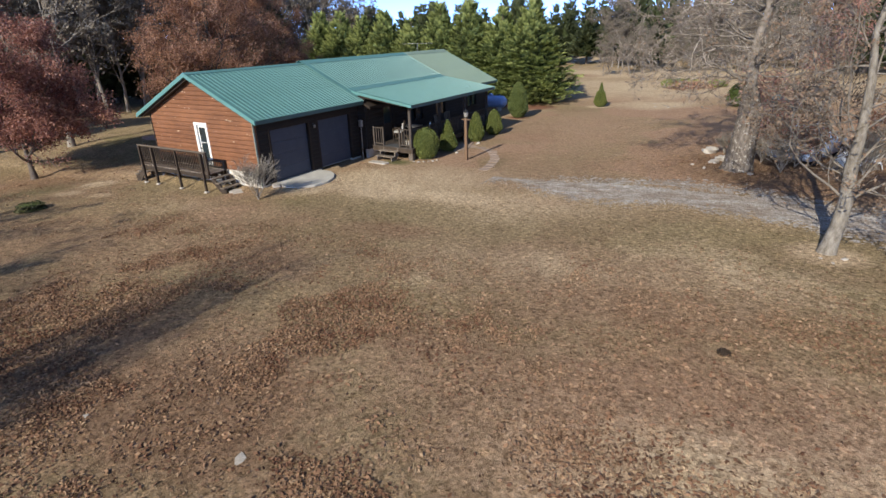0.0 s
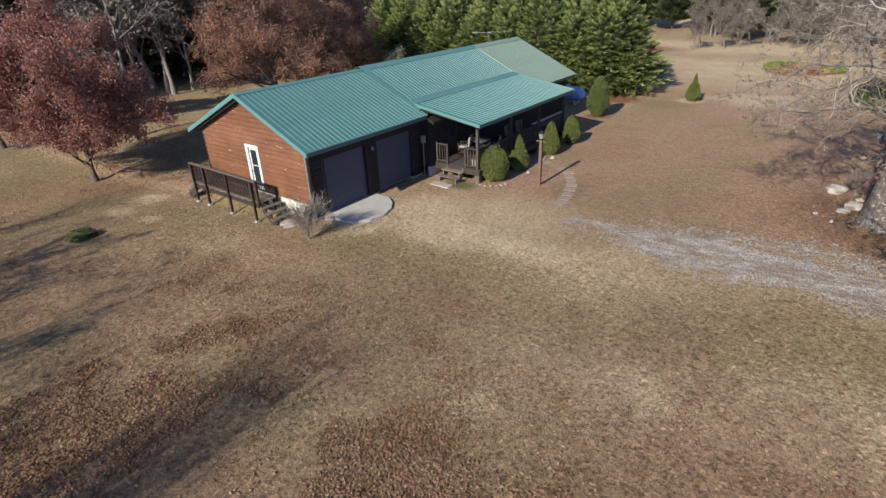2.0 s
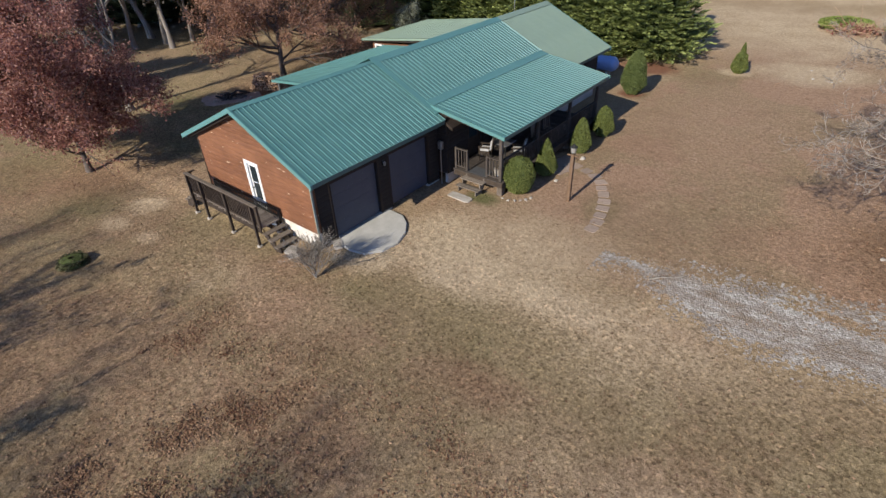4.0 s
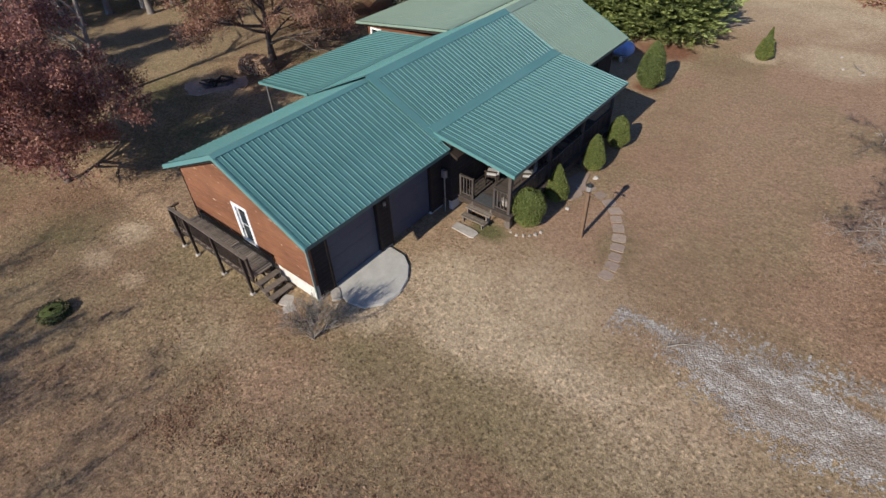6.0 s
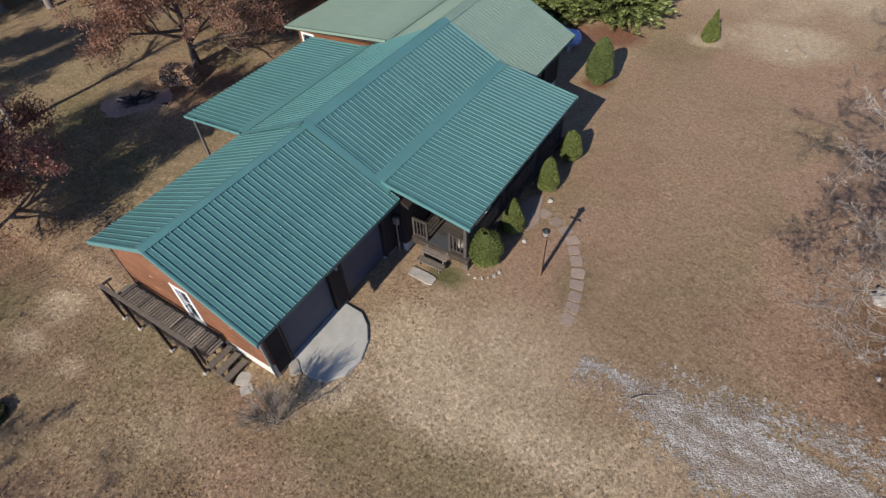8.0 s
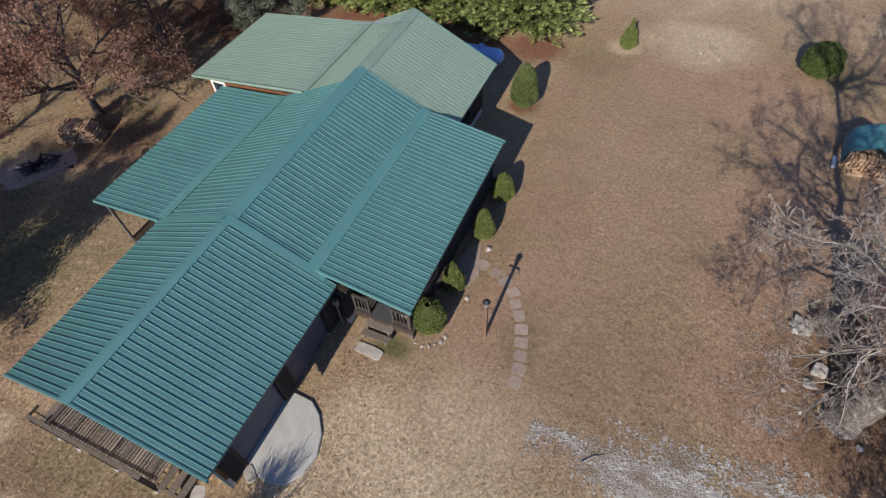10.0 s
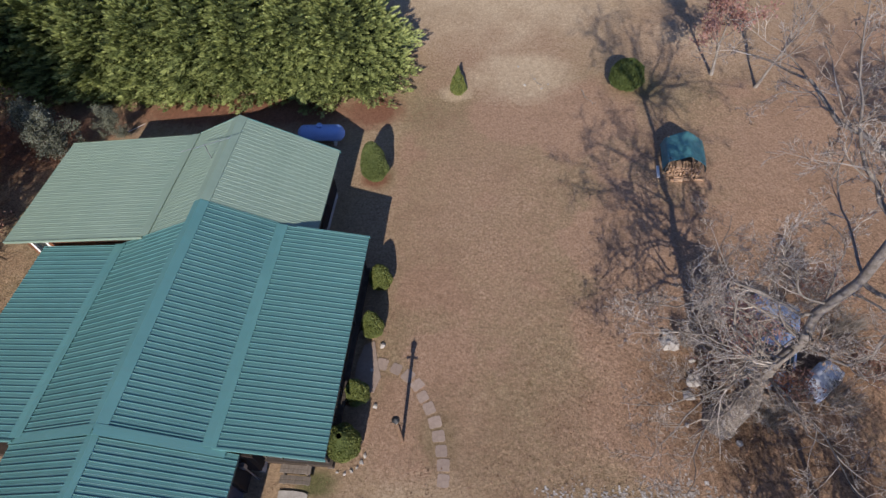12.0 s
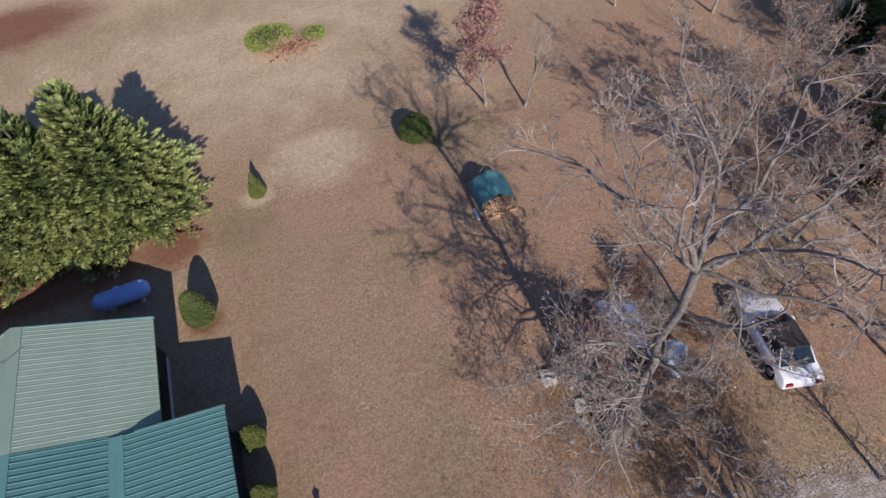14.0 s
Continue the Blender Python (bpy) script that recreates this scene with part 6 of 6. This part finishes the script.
def fallen_branch(label, at, turn, length, seed, bark):
    rng = np.random.RandomState(seed)
    ob = thing("fallen_branch", label, "branch", (*at, g(*at) + 0.02), turn, "branches lying in the grass")
    main = path(rng, (0, 0, 0.02), (1, 0, 0), length, 0.03, 0.01, 9, 0.16, 0)
    main[0][:, 2] = 0.03
    V, F = tubes([(*main, 6)])
    put_mesh("stem", fast_mesh("stem", V, F), bark, ob, "", True)
    sides = grow(rng, main, [(5, 0.35, 0.7, 0.2, 0.12, 0.0, 4, 4)], 0.6, 0.006)[1]
    for q in sides:
        q[0][:, 2] = 0.03 + 0.25 * np.abs(q[0][:, 2] - 0.03)
    V, F = tubes(sides)
    put_mesh("side_twigs", fast_mesh("side_twigs", V, F), bark, ob)


fallen_branch("pale curved branch lying at the edge of gravel", (13.15, 5.35), 52, 1.7, 5, M_PALEBARK)
fallen_branch("dry grey branch lying near the bush", (16.9, 29.6), -68, 1.7, 6, M_PALEBARK)
fallen_branch("weathered pale branch on the bare patch", (14.6, 30.2), 150, 1.3, 7, M_PALEBARK)

# ---- parked cars ----
def car(label, at, turn, paint, length=4.5, wide=1.75):
    ob = thing("car", label, "car", at, turn, "cars parked under the trees")
    L, W = length / 2, wide / 2
    side = [(-L, 0.42), (-L + 0.06, 0.72), (-L + 0.25, 0.86), (-L + 0.95, 0.92), (L - 1.25, 0.90), (L - 0.35, 0.76), (L - 0.05, 0.62), (L, 0.40), (L - 0.12, 0.26), (-L + 0.12, 0.28)]
    bm = B()
    rows = []
    for u, k in ((-1, 0.90), (-0.93, 0.985), (0, 1.0), (0.93, 0.985), (1, 0.90)):
        rows.append([bm.verts.new((x * (1 if abs(u) < 0.95 else 0.985), u * W, 0.58 + (z - 0.58) * k)) for x, z in side])
    for a, b in zip(rows, rows[1:]):
        for i in range(len(side)):
            bm.faces.new((a[i], a[(i + 1) % len(side)], b[(i + 1) % len(side)], b[i]))
    bm.faces.new(rows[0])
    bm.faces.new(rows[-1][::-1])
    body = part("body", bm, paint, ob, "", True)
    glass = B()
    low = [(-L + 0.75, W * 0.90, 0.90), (L - 1.35, W * 0.90, 0.88)]
    top = [(-L + 1.35, W * 0.70, 1.36), (L - 2.05, W * 0.70, 1.38)]
    vs = [glass.verts.new(p) for p in ((low[0][0], -low[0][1], low[0][2]), (low[1][0], -low[1][1], low[1][2]), (low[1][0], low[1][1], low[1][2]), (low[0][0], low[0][1], low[0][2]), (top[0][0], -top[0][1], top[0][2]), (top[1][0], -top[1][1], top[1][2]), (top[1][0], top[1][1], top[1][2]), (top[0][0], top[0][1], top[0][2]))]
    for f in ((0, 1, 5, 4), (1, 2, 6, 5), (2, 3, 7, 6), (3, 0, 4, 7), (4, 5, 6, 7), (3, 2, 1, 0)):
        glass.faces.new([vs[i] for i in f])
    part("window_glass", glass, M_PANE, ob)
    part("roof", box(B(), top[0][0] - 0.05, top[1][0] + 0.05, -W * 0.71, W * 0.71, 1.365, 1.415, 0.02), M_CARROOF if paint == M_CARWHITE else paint, ob)
    for s in (-1, 1):
        for x0, x1 in ((low[0][0], top[0][0]), (low[1][0], top[1][0]), (0.0, -0.1)):
            part("pillar", cyl(B(), (x0, s * W * 0.905, 0.89), (x1, s * W * 0.705, 1.38), 0.035, 0.03, 6), paint, ob)
        part("mirror", box(B(), L - 1.75, L - 1.60, s * W * 1.0 - 0.08, s * W * 1.0 + 0.10, 0.92, 1.04, 0.02), paint, ob)
        part("headlight", box(B(), L - 0.22, L - 0.02, s * W * 0.72 - 0.16, s * W * 0.72 + 0.16, 0.57, 0.69, 0.02), M_LAMPGLASS, ob)
        part("tail_light", box(B(), -L - 0.01, -L + 0.12, s * W * 0.72 - 0.15, s * W * 0.72 + 0.15, 0.60, 0.76, 0.02), M_TAIL, ob)
        for x in (-L + 0.85, L - 0.85):
            wheel = part("wheel", cyl(B(), (x, s * (W - 0.22), 0.31), (x, s * (W + 0.005), 0.31), 0.31, 0.31, 20), M_TYRE, ob)
            part("rim", cyl(B(), (x, s * (W - 0.03), 0.31), (x, s * (W + 0.015), 0.31), 0.20, 0.17, 14), M_HUB, wheel)
    return ob


M_TAIL = worn("red_lamp_plastic", (0.22, 0.01, 0.01), (0.35, 0.02, 0.02), 9, 0.3, 0.5)
car("white sedan parked on fallen leaves beneath bare trees", (28.85, 10.55, g(28.8, 10.5)), 75, M_CARWHITE)
car("pale blue hatchback parked half hidden under branches", (22.85, 12.95, g(22.8, 12.9)), 68, M_CARBLUE, 4.1, 1.68)

# ---- porch furniture ----
table = thing("patio_table", "square patio table with pale grey top on the porch", "table", (4.95, 9.35, 0.61))
part("tabletop", box(B(), -0.42, 0.42, -0.42, 0.42, 0.70, 0.735, 0.01), M_HUB, table)
for x in (-0.36, 0.36):
    for y in (-0.36, 0.36):
        part("leg", box(B(), x - 0.02, x + 0.02, y - 0.02, y + 0.02, 0, 0.70), M_IRON, table)


def porch_chair(at, turn, cushion):
    c = thing("porch_chair", "dark slatted porch chair with a white cushion" if cushion else "weathered grey slatted rocking chair on the porch", "chair", at, turn, "porch chairs")
    wood = M_DARKWOOD if cushion else M_OLDWOOD
    part("seat", box(B(), -0.25, 0.25, -0.24, 0.24, 0.40, 0.44, 0.01), wood, c)
    for x in (-0.2, -0.07, 0.07, 0.2):
        part("back_slat", box(B(), x - 0.035, x + 0.035, -0.02, 0.0, 0.44, 1.05, 0.004, pose(0, -0.24, 0.0, 8, 0, 0)), wood, c)
    part("top_rail", box(B(), -0.26, 0.26, -0.025, 0.015, 1.02, 1.10, 0.006, pose(0, -0.24, 0, 8, 0, 0)), wood, c)
    for x in (-0.23, 0.23):
        for y in (-0.21, 0.21):
            part("leg", box(B(), x - 0.022, x + 0.022, y - 0.022, y + 0.022, 0.0 if cushion else 0.06, 0.62 if y > 0 else 0.42), wood, c)
        part("armrest", box(B(), x - 0.04, x + 0.04, -0.26, 0.28, 0.62, 0.65, 0.006), wood, c)
        if not cushion:
            part("rocker", prism(B(), [(-0.45, 0.08), (-0.2, 0.02), (0.1, 0.0), (0.4, 0.05), (0.4, 0.09), (0.1, 0.045), (-0.2, 0.06), (-0.45, 0.12)], "x", x - 0.018, x + 0.018), wood, c)
    if cushion:
        part("cushion", box(B(), -0.23, 0.23, -0.22, 0.22, 0.44, 0.54, 0.035), M_CUSHION, c, "plump white cushion")
        part("back_cushion", box(B(), -0.22, 0.22, -0.01, 0.09, 0.50, 0.95, 0.035, pose(0, -0.24, 0, 8, 0, 0)), M_CUSHION, c)
    return c


porch_chair((4.45, 8.75, 0.61), 110, True)
porch_chair((5.65, 9.45, 0.61), 120, True)
porch_chair((5.72, 11.2, 0.61), -80, False)
porch_chair((5.72, 12.3, 0.61), -100, False)
for i, (x, y) in enumerate(((5.75, 7.75), (5.6, 10.0), (5.8, 13.6))):
    pot = thing("flower_pot", "pale stoneware flower pot with dry stems", "plant pot", (x, y, 0.61), 0, "pots on the porch")
    part("pot", cyl(B(), (0, 0, 0), (0, 0, 0.28), 0.11, 0.16, 14), M_ROCK, pot)
    V, F = tubes([(*path(np.random.RandomState(70 + i * 20 + k), (0, 0, 0.25), (0.3 * math.cos(k), 0.3 * math.sin(k), 1), 0.4, 0.006, 0.003, 3, 0.1, 0), 3) for k in range(14)])
    put_mesh("dry_stems", fast_mesh("dry_stems", V, F), M_STRAW, pot)
bp = thing("back_porch_post", "grey square metal post of the back porch", "post", (-7.25, 6.95, 0))
part("shaft", box(B(), -0.05, 0.05, -0.05, 0.05, g(-7.2, 6.9) - 0.1, 2.58, 0.008), M_HUB, bp)
for y in (10.7, 14.6):
    copy_thing(bp, pose(-7.25, y, 0))
patio = tagged(part("back_patio", box(B(), -7.35, -3.72, 6.9, 15.1, -0.5, 0.10, 0.02), M_DARKWOOD, None, "dark wooden floor of the back porch"), category="patio", kind="structure")

# brush pile at the far end of the lawn
brush = thing("brush_pile", "heap of cut branches and rusty brown debris", "brush pile", (14.6, 43.4, g(14.6, 43.4)))
V, F = tubes([(*path(np.random.RandomState(200 + k), (rnd.uniform(-1.6, 1.6), rnd.uniform(-0.8, 0.8), rnd.uniform(0, 0.6)), (rnd.uniform(-1, 1), rnd.uniform(-1, 1), 0.15), rnd.uniform(0.8, 2.0), 0.03, 0.008, 4, 0.12, -0.02), 4) for k in range(110)])
put_mesh("brushwood", fast_mesh("brushwood", V, F), M_LOG, brush)
V, F = leaf_cards(np.random.RandomState(4), np.random.RandomState(5).normal(0, 1, (420, 3)) * np.array([0.9, 0.5, 0.2]) + np.array([-0.3, 0, 0.3]), 0.12)
put_mesh("dead_leaves", fast_mesh("dead_leaves", V, F), M_REDLEAF, brush)
shrub("round_bush", "spreading bright green bush by the brush pile", (13.3, 45.4, g(13.3, 45.4)), 17, 0.75, 3.6, ball, 4600, 0.10, "", M_LIME)
shrub("round_bush", "small green bush by the brush pile", (16.6, 44.4, g(16.6, 44.4)), 18, 0.6, 1.7, ball, 1700, 0.09, "", M_LIME)


# ---- loose cover: fallen leaves, dead grass, gravel ----
def scatter(seed, n, x0, x1, y0, y1, weight):
    rng = np.random.RandomState(seed)
    x, y = rng.uniform(x0, x1, n), rng.uniform(y0, y1, n)
    inside = (x > -3.4) & (x < 3.9) & (y > 0.3) & (y < 21) | (x > -8.6) & (x < 6.3) & (y > 7.0) & (y < 20.8) | (x > 3) & (x < 5.2) & (y > 0.9) & (y < 3.7)
    keep = ~inside & (rng.rand(n) < weight(x, y))
    return rng, x[keep], y[keep]


def litter_weight(x, y):
    w = 0.05 + 0.55 * sm(0.50, 0.68, fbm(x * 0.22 + 3, y * 0.22 + 9, 4)) * (1 - 0.8 * sm(3, 7, x) * sm(-3, 2, y))
    for cx, cy, r in ((13, -10, 5), (17.5, -8, 5), (9, -5.5, 4), (20, -4, 4.5), (8, -9, 4.5), (19, 12, 6), (25, 12, 9), (-11, -1, 6), (-14, 11, 6)):
        w = np.maximum(w, 1.1 - np.hypot(x - cx, y - cy) / r)
    return w * (0.12 + 0.88 * sm(0.3, 0.75, fbm(x * 1.3, y * 1.3, 3)))


rng, x, y = scatter(81, 420000, -18, 34, -15, 30, lambda x, y: litter_weight(x, y) * (0.35 + 0.65 * sm(14, 2, np.hypot(x - 15, y + 5) - 6)))
V, F = leaf_cards(rng, np.stack([x, y, gh(x, y) + rng.uniform(0.012, 0.030, len(x))], 1), 0.040, 0.72)
tagged(put_mesh("fallen_leaves", fast_mesh("fallen_leaves", V, F), M_LITTER, None, "curled brown fallen leaves scattered over the lawn"), category="leaves", kind="stuff")
rng, x, y = scatter(84, 340000, 3, 26, -14, -2, lambda x, y: np.clip(1.1 * sm(0.50, 0.64, fbm(x * 0.45 + 13, y * 0.45 + 2, 4)) * sm(-1, -6, y - 0.12 * (x - 14)) * (1 - 0.6 * sm(16, 20, x)), 0, 1) * (0.35 + 0.65 * vnoise(x * 3, y * 3)))
V, F = leaf_cards(rng, np.stack([x, y, gh(x, y) + rng.uniform(0.010, 0.028, len(x))], 1), 0.033, 0.62)
tagged(put_mesh("leaf_litter", fast_mesh("leaf_litter", V, F), M_LITTER, None, "drifts of small russet leaves in dry grass"), category="leaves", kind="stuff")
rng, x, y = scatter(82, 150000, -12, 30, -14, 24, lambda x, y: 0.25 + 0.75 * vnoise(x * 1.4, y * 1.4))
h = rng.uniform(0.02, 0.055, len(x))
a = rng.rand(len(x)) * math.tau
p = np.stack([x, y, gh(x, y)], 1)
lean = np.stack([np.cos(a), np.sin(a), np.full(len(x), 0.9)], 1) * h[:, None]
across = np.stack([-np.sin(a), np.cos(a), 0 * a], 1) * 0.006
V = np.stack([p - across, p + across, p + lean + across * 0.3, p + lean - across * 0.3], 1).reshape(-1, 3)
tagged(put_mesh("dead_grass", fast_mesh("dead_grass", V, np.arange(len(V)).reshape(-1, 4)), M_STRAW, None, "short dead straw-coloured grass blades"), category="grass", kind="stuff")


def gravel_weight(x, y):
    mid, half = drive_half(x)
    return np.clip(0.9 * (1.25 - np.abs(y - mid) / (half + 0.15)), 0, 1) * (0.4 + 0.6 * fbm(x * 1.4, y * 1.4, 3))


rng, x, y = scatter(83, 60000, 12.0, 32, 0.5, 11, gravel_weight)
s = rng.uniform(0.010, 0.026, len(x))
t = rng.rand(len(x)) * math.tau
octa = np.array([(1, 0, 0), (-0.5, 0.87, 0), (-0.5, -0.87, 0), (0.1, 0, 0.75)])
c, d = np.cos(t)[:, None], np.sin(t)[:, None]
ox, oy, oz = octa[:, 0][None], octa[:, 1][None], octa[:, 2][None]
V = np.stack([x[:, None] + s[:, None] * (ox * c - oy * d), y[:, None] + s[:, None] * (ox * d + oy * c), (gh(x, y) + 0.012)[:, None] + s[:, None] * oz], -1).reshape(-1, 3)
base = np.arange(len(x))[:, None, None] * 4
F = (np.array([(0, 1, 3), (1, 2, 3), (2, 0, 3)])[None] + base).reshape(-1, 3)
tagged(put_mesh("gravel", fast_mesh("gravel", V, F), M_PEBBLE, None, "loose pale grey stones on the drive"), category="gravel", kind="stuff")
